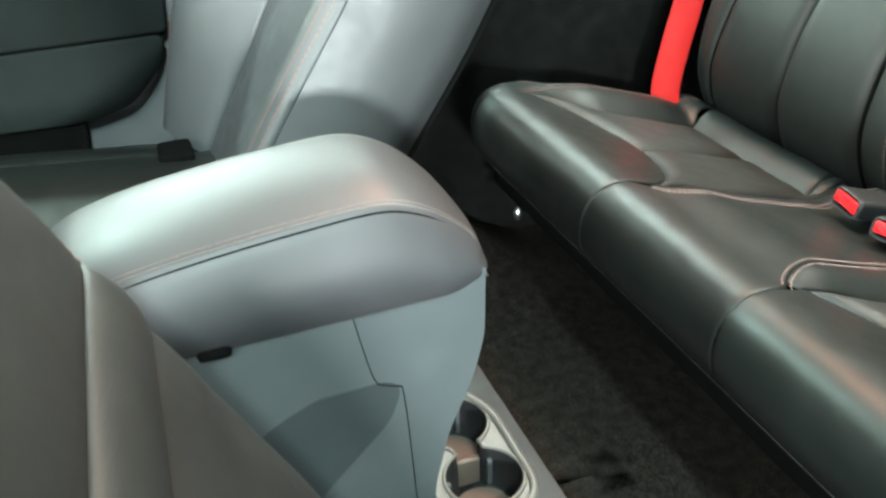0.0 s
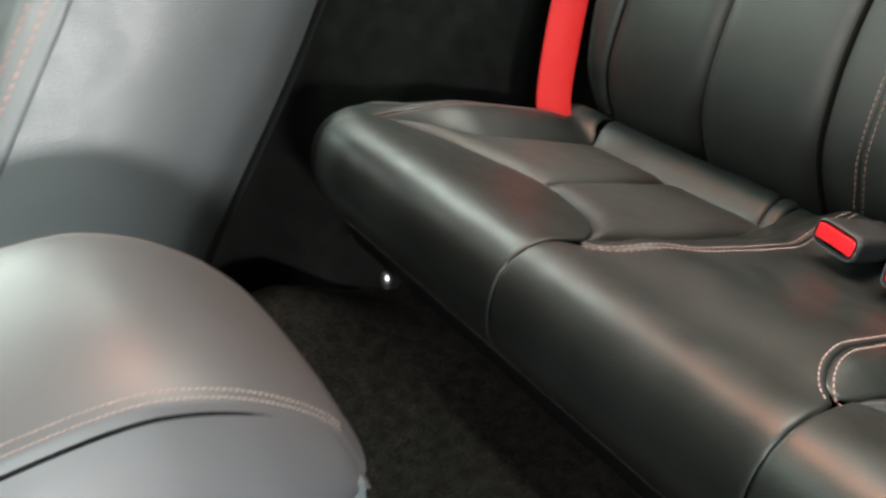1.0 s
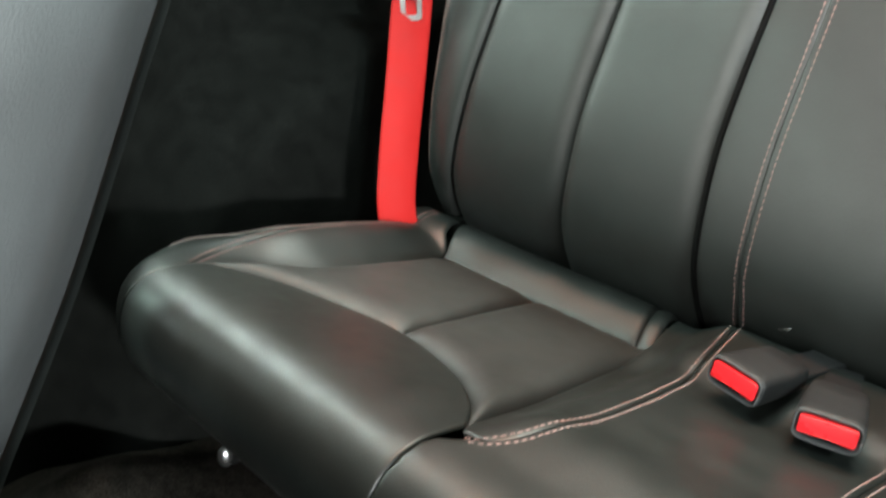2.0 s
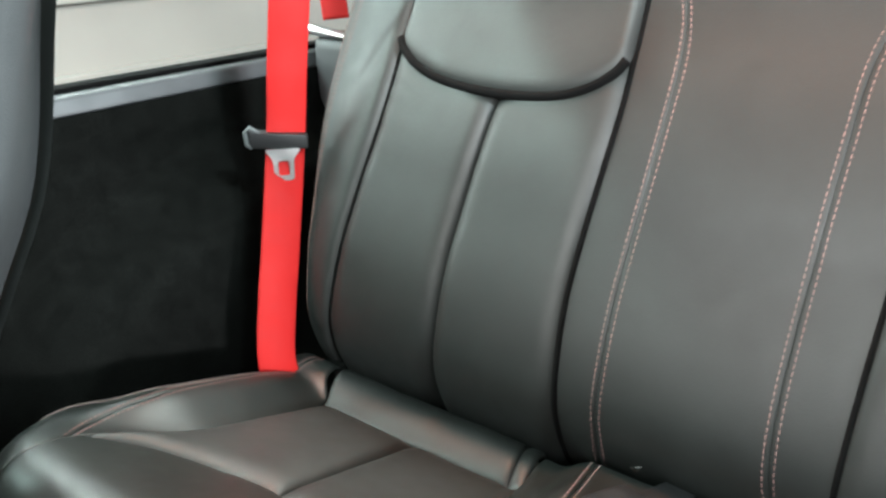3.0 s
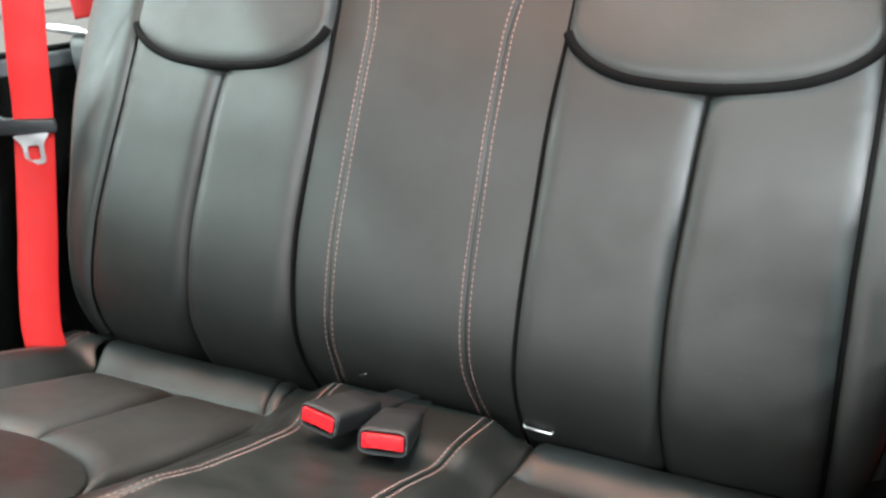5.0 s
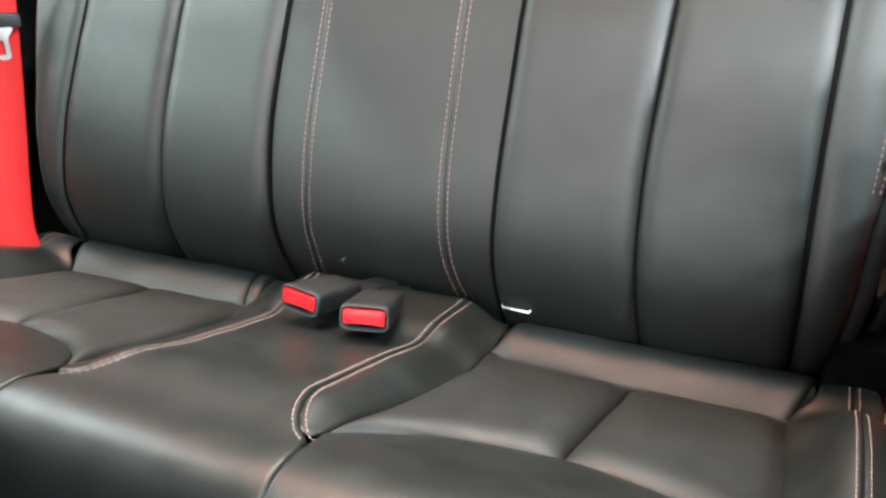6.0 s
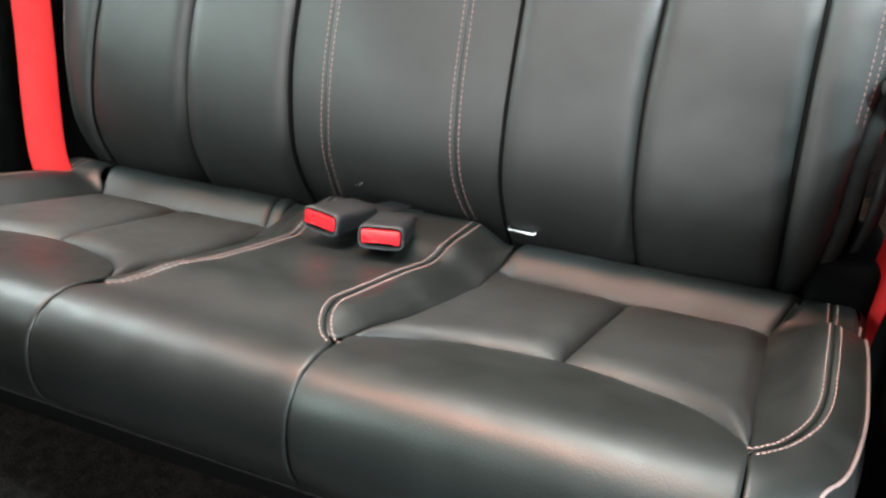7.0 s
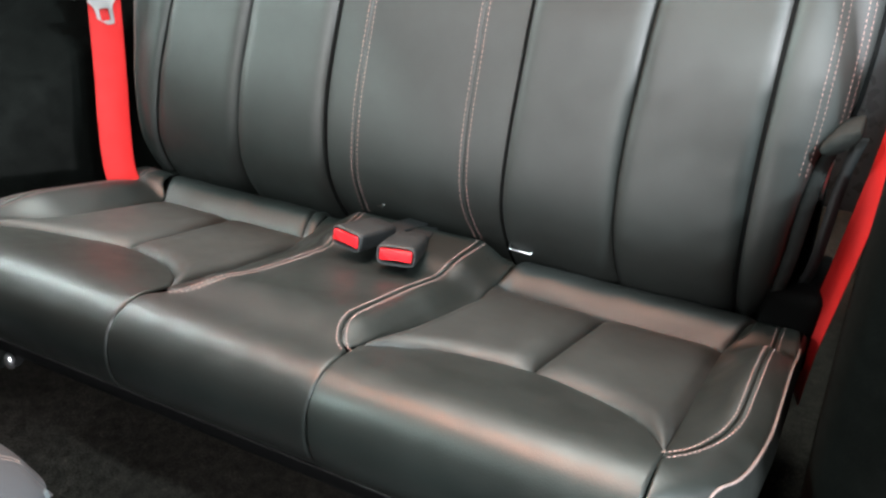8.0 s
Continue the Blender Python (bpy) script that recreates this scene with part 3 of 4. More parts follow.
# ---- backrest
B0, BD, BN = Vector((0.528, 0.262)), Vector((0.370, 0.929)), Vector((-0.929, 0.370))

# how far the skin stands forward of the straight back, from its lower edge upwards: a full belly that curls under
BELLY = curve([-0.06, -0.03, 0.0, 0.03, 0.06, 0.10, 0.14, 0.20, 0.27, 0.34, 0.42, 0.52, 0.80], [-0.095, -0.052, -0.017, 0.008, 0.0205, 0.0275, 0.030, 0.030, 0.030, 0.021, 0.006, 0.0, -0.018])
# the seams of the far half lean inwards a little on their way up
HEIGHTS = [-0.06, 0.0, 0.05, 0.14, 0.20, 0.27, 0.34, 0.42, 0.52, 0.70]
FAR_HALF = [
    (0.0745, curve(HEIGHTS, [0.074, 0.080, 0.0845, 0.086, 0.084, 0.081, 0.082, 0.086, 0.080, 0.078])),
    (0.133, curve(HEIGHTS, [0.140, 0.136, 0.134, 0.135, 0.132, 0.126, 0.124, 0.130, 0.138, 0.138])),
    (0.270, curve(HEIGHTS, [0.298, 0.290, 0.284, 0.282, 0.275, 0.264, 0.256, 0.256, 0.260, 0.262])),
    (0.411, curve(HEIGHTS, [0.462, 0.448, 0.436, 0.427, 0.420, 0.409, 0.409, 0.416, 0.425, 0.425])),
    (0.540, curve(HEIGHTS, [0.512, 0.506, 0.503, 0.512, 0.521, 0.529, 0.536, 0.545, 0.548, 0.530])),
]


def back(x, q):
    qq = max(q, -0.06)
    p = B0 + BD * qq
    fwd = BELLY(qq)
    if x < 0:
        a = max(0.0, (-x - 0.418) / 0.122)
        fwd -= 0.040 * a ** 2.2
    else:
        a = max(0.0, (x - 0.418) / 0.082)
        fwd -= 0.048 * a ** 2.1
    p = p + BN * fwd
    if x >= 0:
        x -= 0.003 * (1 - smoothstep(0.10, 0.37, qq))
    else:
        a0, b0 = 0.0, 0.0
        for a1, f in FAR_HALF:
            b1 = f(qq)
            if -x <= a1 or a1 == 0.540:
                x = -(b0 + (b1 - b0) * (-x - a0) / (a1 - a0))
                break
            a0, b0 = a1, b1
    return Vector((x, p[0], p[1]))


QT = 0.70
INN = [(0.128, -0.05), (0.130, 0.05), (0.132, 0.15), (0.134, 0.30), (0.136, 0.37), (0.136, 0.50), (0.140, QT)]
MID = [(0.272, -0.05), (0.269, 0.05), (0.268, 0.15), (0.272, 0.25), (0.275, 0.314)]
OUT = [(0.411, -0.05), (0.411, 0.05), (0.410, 0.15), (0.410, 0.28), (0.410, 0.37), (0.405, 0.50), (0.39, QT)]
STB = [(0.090, -0.04), (0.086, -0.012), (0.080, 0.02), (0.076, 0.08), (0.075, 0.20), (0.0745, 0.33), (0.0745, 0.375), (0.080, 0.412), (0.096, 0.446), (0.119, 0.478), (0.135, 0.505)]
PATCH = [(0.136, 0.366), (0.150, 0.346), (0.175, 0.329), (0.212, 0.318), (0.276, 0.314), (0.335, 0.319), (0.372, 0.330), (0.397, 0.346), (0.411, 0.366)]
EDGE_R = [(0.424, -0.04), (0.441, -0.015), (0.452, 0.04), (0.458, 0.11), (0.467, 0.165), (0.484, 0.20), (0.489, 0.28), (0.486, 0.37), (0.465, 0.50), (0.42, QT)]
EDGE = [(0.505, -0.04), (0.530, -0.015), (0.540, 0.04), (0.540, 0.15), (0.540, 0.28), (0.540, 0.37), (0.540, 0.50), (0.53, QT)]
back_parts = []


def bpanel(name, A, B, puff, edge, mat, label="", **kw):
    ob = part(name, sewn(bmesh.new(), back, A, B, puff, edge, **kw), mat, bench, label)
    back_parts.append(ob)
    return ob


def cut(line, q0, q1, n=14):
    """The part of a line of the backrest between two heights."""
    P = spline(line, 200)
    out = []
    for i in range(n + 1):
        q = q0 + (q1 - q0) * i / n
        k = min(range(201), key=lambda j: abs(P[j][1] - q))
        out.append((P[k][0], q))
    return out


BF = 1
stb_low = STB + [(0.137, 0.55), (0.138, 0.62), (0.139, QT)]
bpanel("centre_back_panel", mirrored(stb_low), stb_low, 0.0010, 0.004, LEATHER_SUEDE, "black leather middle panel of the backrest", nu=60, nv=30, flip=BF, sides=(1, 1, 0, 0), wrinkle=0.00012, sink=0.0005)
for side in (1, -1):
    mm = (lambda q: q) if side == 1 else mirrored
    low_in, low_out = cut(INN, -0.05, 0.372, 22), cut(OUT, -0.05, 0.372, 22)
    bpanel("back_strip", mm(cut(STB, -0.04, 0.505, 26)), mm(cut(INN, -0.04, 0.505, 26)), 0.0010, 0.004, LEATHER_SUEDE, nu=50, nv=14, flip=BF, sides=(1, 1, 0, 0), wrinkle=0.00012, sink=0.0005)
    # pleats: two swelling channels below the shoulder pad
    bpanel("back_pleat", mm(low_in[:-1] + [(0.136, 0.37)]), mm(cut(MID, -0.05, 0.316, 20)), 0.0105, 0.021, LEATHER_SUEDE, nu=54, nv=30, flip=BF, sides=(1, 1, 0, 1), wrinkle=0.0003, sink=0.004)
    bpanel("back_pleat", mm(cut(MID, -0.05, 0.316, 20)), mm(low_out[:-1] + [(0.411, 0.37)]), 0.0105, 0.021, LEATHER_SUEDE, nu=120, nv=32, flip=BF, sides=(1, 1, 0, 1), wrinkle=0.0003, sink=0.004, pucker=0.0022)
    bpanel("shoulder_pad", mm(PATCH), mm([(0.138 + 0.252 * k / 8, QT) for k in range(9)]), 0.016, 0.020, LEATHER_SUEDE, "smooth black leather shoulder pad with a curved lower edge", nu=50, nv=40, flip=BF, sides=(1, 0, 1, 1))
    bpanel("back_bolster", mm(OUT), mm(EDGE_R if side > 0 else EDGE), 0.009, 0.018, LEATHER_SUEDE, nu=56, nv=24, flip=BF, sides=(1, 1, 0, 0))
    part("seam_piping", tube(bmesh.new(), [back(side * x, q + 0.005) + Vector((0, BN[0] * 0.0105, BN[1] * 0.0105)) for x, q in [tuple(p) for p in spline(PATCH, 60)][1:-1]], 0.0050, 8), PIPING, bench, "black piping under the shoulder pad")
    for line in (INN, OUT):
        pts = [back(side * p[0], p[1]) for p in spline(cut(line, -0.045, QT - 0.02, 44), 70)]
        part("seam_piping", tube(bmesh.new(), [p + Vector((0, -0.001, 0)) for p in pts], 0.0030, 6), PIPING, bench, "black piping sunk in the seam")
    # closed side and rear shell of the backrest
    bm = bmesh.new()
    e = [back(side * p[0], p[1]) for p in spline(EDGE_R if side > 0 else EDGE, 40)]
    ev = [bm.verts.new(p) for p in e]
    fv = [bm.verts.new(p + Vector((side * 0.004, 0.03, -0.008))) for p in e]
    gv = [bm.verts.new(p + Vector((-side * 0.012, 0.085, -0.03))) for p in e]
    for a, b in ((ev, fv), (fv, gv)):
        for k in range(40):
            bm.faces.new((a[k], a[k + 1], b[k + 1], b[k]))
    part("back_side", bm, PIPING, bench)
bm = bmesh.new()
grid = [[bm.verts.new(back(0.47 * (2 * i / 12 - 1), -0.05 + (QT + 0.05) * j / 12) + Vector((0, 0.085, -0.03))) for j in range(13)] for i in range(13)]
for i in range(12):
    for j in range(12):
        bm.faces.new((grid[i][j], grid[i + 1][j], grid[i + 1][j + 1], grid[i][j + 1]))
part("back_shell", bm, PLASTIC, bench, "black carpeted rear of the backrest")
btree = tree_of(back_parts)
for side in (1, -1):
    mm = (lambda q: q) if side == 1 else mirrored
    for off in (0.0050, -0.0050):
        part("stitching", stitches(bmesh.new(), btree, back, [tuple(p) for p in shifted(mm(STB), off)], BF), STITCH_BACK, bench, "pinkish thread stitches", kind="stuff")
    for base in ((0.452, 0.473) if side > 0 else (0.508, 0.528)):
        low = 0.136 if base == 0.452 else 0.165 if side == 1 else 0.02
        line = [(base, low), (base + 0.002, 0.20), (base + 0.001, 0.30), (base - 0.006, 0.38), (base - 0.022, 0.50), (base - 0.05, 0.62)]
        for off in (0.0030, -0.0030):
            part("stitching", stitches(bmesh.new(), btree, back, [tuple(p) for p in shifted(mm(line), off)], BF, length=0.0034, gap=0.0024, width=0.0008), STITCH_BACK if side == 1 else STITCH_RED, bench, "thread stitches on the bolster", kind="stuff")

# release strap and latch on the door side of the backrest
part("latch_flap", prism(bmesh.new(), round_outline([(0.4615, 0.430), (0.467, 0.4245), (0.482, 0.430), (0.4985, 0.447), (0.4965, 0.457), (0.475, 0.4475)], 0.004), 0.552, 0.600, "y", 0.003), FELT, bench, "dark grey felt release flap")
part("latch_rod", tube(bmesh.new(), [(0.4748, 0.590, 0.406), (0.4732, 0.590, 0.392), (0.4722, 0.586, 0.376), (0.4712, 0.584, 0.362)], 0.0021, 8), CHROME, bench, "bright metal latch rod")


def edge_band(name, near, far, deep, mat, label):
    """A flat band along the cut-out edge of the backrest, from near to far beyond the leather."""
    bm = bmesh.new()
    rings = []
    for p in spline(EDGE_R, 60):
        if p[1] < 0.175:
            e = back(p[0], p[1])
            w = smoothstep(-0.045, 0.02, p[1])
            rings.append([bm.verts.new(e + Vector((d * (0.35 + 0.65 * w), y + 0.25 * d, -d * 0.75 * (1 - w)))) for d, y in ((near, deep), (far, deep + 0.003), (far, deep + 0.013), (near, deep + 0.010))])
    for A, B in zip(rings, rings[1:]):
        for k in range(4):
            bm.faces.new((A[k], A[(k + 1) % 4], B[(k + 1) % 4], B[k]))
    bm.faces.new(rings[0][::-1])
    bm.faces.new(rings[-1])
    part(name, bm, mat, bench, label)


edge_band("felt_band", 0.0005, 0.0150, 0.002, FELT, "dark grey felt band on the cut-out edge")
edge_band("plastic_band", 0.0260, 0.0380, 0.022, PLASTIC, "black plastic band behind the felt")
part("latch_plate", prism(bmesh.new(), round_outline([(0.60, 0.22), (0.66, 0.22), (0.70, 0.42), (0.62, 0.42)], 0.012), 0.462, 0.472, "x", 0.003), PIPING, bench)
part("hinge_cover", box(bmesh.new(), (-0.475, 0.535, 0.200), (-0.440, 0.58, 0.224), 0.008, 3), TRIM, bench)
part("hinge_cover", box(bmesh.new(), (0.436, 0.545, 0.160), (0.500, 0.66, 0.262), 0.016, 4), PIPING, bench, "black felt over the hinge")
part("tag", prism(bmesh.new(), [(-0.034, 0.281), (-0.027, 0.279), (-0.023, 0.287)], 0.499, 0.5002, "y"), LEATHER, bench, "small torn grey tag")
part("seam_gap", tube(bmesh.new(), spline([(0.116, 0.512, 0.2345), (0.122, 0.508, 0.226), (0.126, 0.505, 0.221), (0.134, 0.500, 0.2085)], 12), 0.0018, 6), PIPING, bench, "dark gap where the strip has come loose")
part("child_seat_anchor", tube(bmesh.new(), [(0.132, 0.545, 0.243), (0.135, 0.536, 0.241), (0.163, 0.536, 0.240), (0.166, 0.545, 0.243)], 0.0014, 8), CHROME, bench, "bright wire child-seat anchor")


# ---------------------------------------------------------------- seat-belt buckles
def buckle():
    b = thing("seat_belt_buckle", "black plastic seat-belt buckle with red release button lying on the bench", "belt buckle", "bench buckles")
    w, h, l = 0.046, 0.0235, 0.070
    bm = bmesh.new()
    # hollow front: a rounded shell, wider at the mouth
    rings = []
    for y, sx, sz in ((0.010, 0.80, 0.70), (0.000, 0.86, 0.78), (0.000, 1.0, 1.0), (0.004, 1.04, 1.06), (0.02, 1.03, 1.04), (0.045, 0.98, 0.98), (0.068, 0.90, 0.90), (l, 0.78, 0.68)):
        ring = []
        for k in range(24):
            a = 2 * math.pi * k / 24
            cx, cz = math.cos(a), math.sin(a)
            ring.append(bm.verts.new((math.copysign(abs(cx) ** 0.35, cx) * w / 2 * sx, y, h / 2 + math.copysign(abs(cz) ** 0.45, cz) * h / 2 * sz)))
        rings.append(ring)
    for A, B in zip(rings, rings[1:]):
        for k in range(24):
            bm.faces.new((A[k], A[(k + 1) % 24], B[(k + 1) % 24], B[k]))
    bm.faces.new(rings[0])
    bm.faces.new(rings[-1][::-1])
    housing = part("housing", bm, PLASTIC, b)
    bm = bmesh.new()
    out = [(-0.0195, 0.0052), (-0.012, 0.0066), (0.0, 0.0072), (0.012, 0.0066), (0.0195, 0.0052), (0.0195, 0.0195), (-0.0195, 0.0195)]
    prism(bm, round_outline(out, 0.0025, 3), -0.0025, 0.009, "y", 0.0008)
    part("button", bm, BUTTON, housing, "glossy red release button")
    part("slot", box(bmesh.new(), (-0.0185, 0.001, 0.0020), (0.0185, 0.011, 0.0050), 0.0006), PIPING, housing)
    bm = bmesh.new()
    rim = []
    for k in range(49):
        a = 2 * math.pi * k / 48
        cx, cz = math.cos(a), math.sin(a)
        rim.append((math.copysign(abs(cx) ** 0.35, cx) * w / 2 * 0.97, -0.0006, h / 2 + math.copysign(abs(cz) ** 0.45, cz) * h / 2 * 0.96))
    part("mouth_rim", tube(bm, rim, 0.0007, 5), SEAL, housing, "thin pale grey rim of the mouth")
    part("strap", box(bmesh.new(), (-0.014, l - 0.012, 0.004), (0.014, l + 0.075, 0.009), 0.0015), PLASTIC, b, "black buckle strap")
    return b


bk = buckle()
bk.matrix_basis = pose(-0.028, 0.414, 0.2665, -14, 2, -10)
copy_thing(bk, pose(0.048, 0.406, 0.2660, -14, 2, 14))


# ---------------------------------------------------------------- seat belts
def ribbon(bm, pts, wdirs, width, thick):
    """A flat strap along pts; wdirs: the direction of its width at each point."""
    rows = []
    P = spline(pts, 60)
    D = spline(wdirs, 60)
    for i, p in enumerate(P):
        d = (P[min(60, i + 1)] - P[max(0, i - 1)]).normalized()
        w = (D[i] - d * D[i].dot(d)).normalized()
        n = d.cross(w)
        ring = []
        for a, b in ((-0.5, 0), (-0.47, 0.5), (-0.2, 0.42), (0.2, 0.42), (0.47, 0.5), (0.5, 0), (0.47, -0.5), (-0.47, -0.5)):
            ring.append(bm.verts.new(p + w * a * width + n * b * thick))
        rows.append(ring)
    for A, B in zip(rows, rows[1:]):
        for k in range(8):
            bm.faces.new((A[k], A[(k + 1) % 8], B[(k + 1) % 8], B[k]))
    bm.faces.new(rows[0][::-1])
    bm.faces.new(rows[-1])
    return bm


belt_l = thing("seat_belt", "red webbing seat belt with metal tongue hanging beside the backrest", "seat belt", "rear seat belts")
WL = Vector((0.027, 0.030, 0.0)).normalized()
part("webbing", ribbon(bmesh.new(), [(-0.474, 0.480, 0.20), (-0.477, 0.474, 0.258), (-0.490, 0.495, 0.325), (-0.503, 0.518, 0.38), (-0.521, 0.556, 0.50), (-0.516, 0.562, 0.58), (-0.508, 0.570, 0.68), (-0.50, 0.60, 0.95)],
                       [Vector((0.35, 0.93, 0)), Vector((0.42, 0.9, 0)), WL, WL, WL, WL, WL, WL], 0.046, 0.0016), BELT, belt_l, "bright red webbing")
# tongue: plastic collar, metal plate with an oblong hole
C = Vector((-0.523, 0.551, 0.497))
RM = Matrix((( WL.x, -WL.y, 0), (WL.y, WL.x, 0), (0, 0, 1))).to_4x4()


def local(bm):
    for v in bm.verts:
        v.co = C + RM @ v.co
    return bm


collar = part("tongue_collar", local(prism(bmesh.new(), round_outline([(-0.036, -0.006), (0.030, -0.010), (0.030, 0.006), (-0.030, 0.012), (-0.038, 0.016)], 0.004), -0.010, 0.008, "y", 0.002)), PLASTIC, belt_l, "black plastic tongue collar")
part("collar_loop", local(tube(bmesh.new(), [(-0.024, -0.006, 0.010), (-0.036, -0.006, 0.018), (-0.041, -0.006, 0.012), (-0.040, -0.006, -0.002), (-0.034, -0.006, -0.006)], 0.003, 6)), GREY_TRIM, collar, "pale grey loop of the collar")
bm = bmesh.new()
outer = round_outline([(-0.022, -0.008), (0.022, -0.008), (0.012, -0.020), (0.0115, -0.046), (-0.0115, -0.046), (-0.012, -0.020)], 0.006, 4)
inner = round_outline([(0.0065, -0.022), (0.0065, -0.040), (-0.0065, -0.040), (-0.0065, -0.022)], 0.003, 4)
ov = [bm.verts.new((x, -0.010, z)) for x, z in outer]
iv = [bm.verts.new((x, -0.010, z)) for x, z in inner]
oe = [bm.edges.new((ov[k], ov[(k + 1) % len(ov)])) for k in range(len(ov))]
ie = [bm.edges.new((iv[k], iv[(k + 1) % len(iv)])) for k in range(len(iv))]
bmesh.ops.triangle_fill(bm, edges=oe + ie, use_beauty=True)
bmesh.ops.solidify(bm, geom=bm.faces[:], thickness=0.0022)
part("tongue_plate", local(bm), CHROME, collar, "bright metal tongue plate", smooth=False)

upper = thing("seat_belt", "red webbing of the retractor run behind the backrest", "seat belt", "rear seat belts")
part("webbing", ribbon(bmesh.new(), [(-0.672, 0.80, 0.60), (-0.680, 0.80, 0.66), (-0.70, 0.80, 0.80), (-0.72, 0.79, 0.95)], [Vector((1, 0.2, 0))] * 4, 0.046, 0.0016), BELT, upper)
belt_r = thing("seat_belt", "red webbing seat belt between backrest and side trim", "seat belt", "rear seat belts")
WR = Vector((0.42, -0.90, 0.0)).normalized()
part("webbing", ribbon(bmesh.new(), [(0.488, 0.57, 0.12), (0.494, 0.55, 0.205), (0.510, 0.555, 0.32), (0.526, 0.56, 0.45), (0.537, 0.575, 0.60), (0.545, 0.60, 0.95)], [WR] * 6, 0.046, 0.0016), BELT, belt_r)
part("tongue_collar", box(bmesh.new(), (0.514, 0.535, 0.470), (0.550, 0.60, 0.488), 0.003), PLASTIC, belt_r)

# padded bar behind the belt, with a bright rail on it
bar = thing("roll_bar_pad", "grey padded bar with a bright rail behind the seat belt", "roll bar")
part("pad", box(bmesh.new(), (-0.72, 0.79, 0.30), (-0.60, 0.90, 0.575), 0.02, 3), SEAL, bar)
part("rail", tube(bmesh.new(), [(-0.79, 0.795, 0.588), (-0.72, 0.795, 0.582), (-0.60, 0.795, 0.574)], 0.007, 10), CHROME, bar, "bright metal rail")

# ---------------------------------------------------------------- centre console
console = thing("centre_console", "charcoal centre console with a padded armrest lid", "console")
bm = bmesh.new()
# tapering bin: outline in the side view, pulled across
prism(bm, round_outline([(-0.62, 0.02), (-0.138, 0.02), (-0.136, 0.16), (-0.120, 0.225), (-0.097, 0.275), (-0.085, 0.320), (-0.083, 0.399), (-0.62, 0.399)], 0.014), -0.066, 0.092, "x", 0.026, 6)
bin_part = part("bin", bm, CONSOLE, console)
for p in bin_part.data.polygons:
    p.use_smooth = p.area < 0.002
# flush dark patch: the recess's shade is put into its colour
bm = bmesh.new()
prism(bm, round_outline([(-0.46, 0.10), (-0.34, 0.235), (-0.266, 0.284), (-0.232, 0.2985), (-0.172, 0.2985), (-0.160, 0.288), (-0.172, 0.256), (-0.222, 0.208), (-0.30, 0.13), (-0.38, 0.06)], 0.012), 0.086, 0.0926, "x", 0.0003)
part("side_pocket", bm, CONSOLE_DARK, console, "console side recess, its shade put into a darker colour", smooth=False)
part("panel_joint", tube(bmesh.new(), spline([(0.0938, -0.196, 0.372), (0.0942, -0.187, 0.320), (0.0942, -0.181, 0.300), (0.0942, -0.168, 0.293), (0.0942, -0.160, 0.286), (0.0942, -0.156, 0.20), (0.0942, -0.152, 0.06)], 40), 0.0005, 5), PIPING, console, "fine black joint between the side panels")
part("lid_catch", box(bmesh.new(), (0.084, -0.314, 0.364), (0.099, -0.288, 0.382), 0.005), PIPING, console, "small black lid catch")

# lid: one padded top panel rolling down at both ends, flaring side panels sewn to it
LX = 0.012
LID_EDGE = spline([(0.066, -0.411, 0.376), (0.070, -0.405, 0.412), (0.073, -0.385, 0.426), (0.075, -0.34, 0.438), (0.0755, -0.28, 0.4465), (0.0755, -0.22, 0.452), (0.0755, -0.17, 0.4545),
                   (0.0755, -0.142, 0.4490), (0.0750, -0.113, 0.434), (0.0735, -0.0865, 0.410), (0.0700, -0.0725, 0.376)], 80)


def lid_top(u, q):
    """u: 0 to 80 from front to rear, q: -1 to 1 across."""
    k = int(min(79, u))
    p = LID_EDGE[k].lerp(LID_EDGE[k + 1], u - k)
    d = LID_EDGE[min(80, k + 1)] - LID_EDGE[max(0, k - 1)]
    n = Vector((0, -d.z, d.y)).normalized()
    crown = 0.0165 * smoothstep(0, 14, u) * (1 - 0.85 * smoothstep(54, 76, u)) + 0.001
    roll_in = max(0.0, (abs(q) - 0.955) / 0.045)
    h = crown * (1 - abs(q) ** 2.6) - 0.0022 * roll_in ** 2
    return Vector((LX + p.x * q, p.y - 0.006 * abs(q) ** 6 * smoothstep(56, 80, u), p.z)) + n * h


def lid_side(sgn, u, v):
    """v: 0 at the seam, 1 at the lower edge."""
    k = int(min(79, u))
    p = LID_EDGE[k].lerp(LID_EDGE[k + 1], u - k)
    # swells out below the seam, then tucks in under its lower edge
    swell = (0.0165 * smoothstep(0, 16, u) + 0.002) * (1 - 0.75 * smoothstep(64, 80, u))
    x = p.x + swell * math.sin(math.pi / 2 * min(1.0, v / 0.62)) - 0.0012 * max(0, 1 - v / 0.05)
    z = p.z + (0.371 - p.z) * v
    if v > 0.62:
        x -= 0.010 * ((v - 0.62) / 0.38) ** 1.8
    return Vector((LX + sgn * x, p.y - 0.006 * smoothstep(56, 80, u), z))


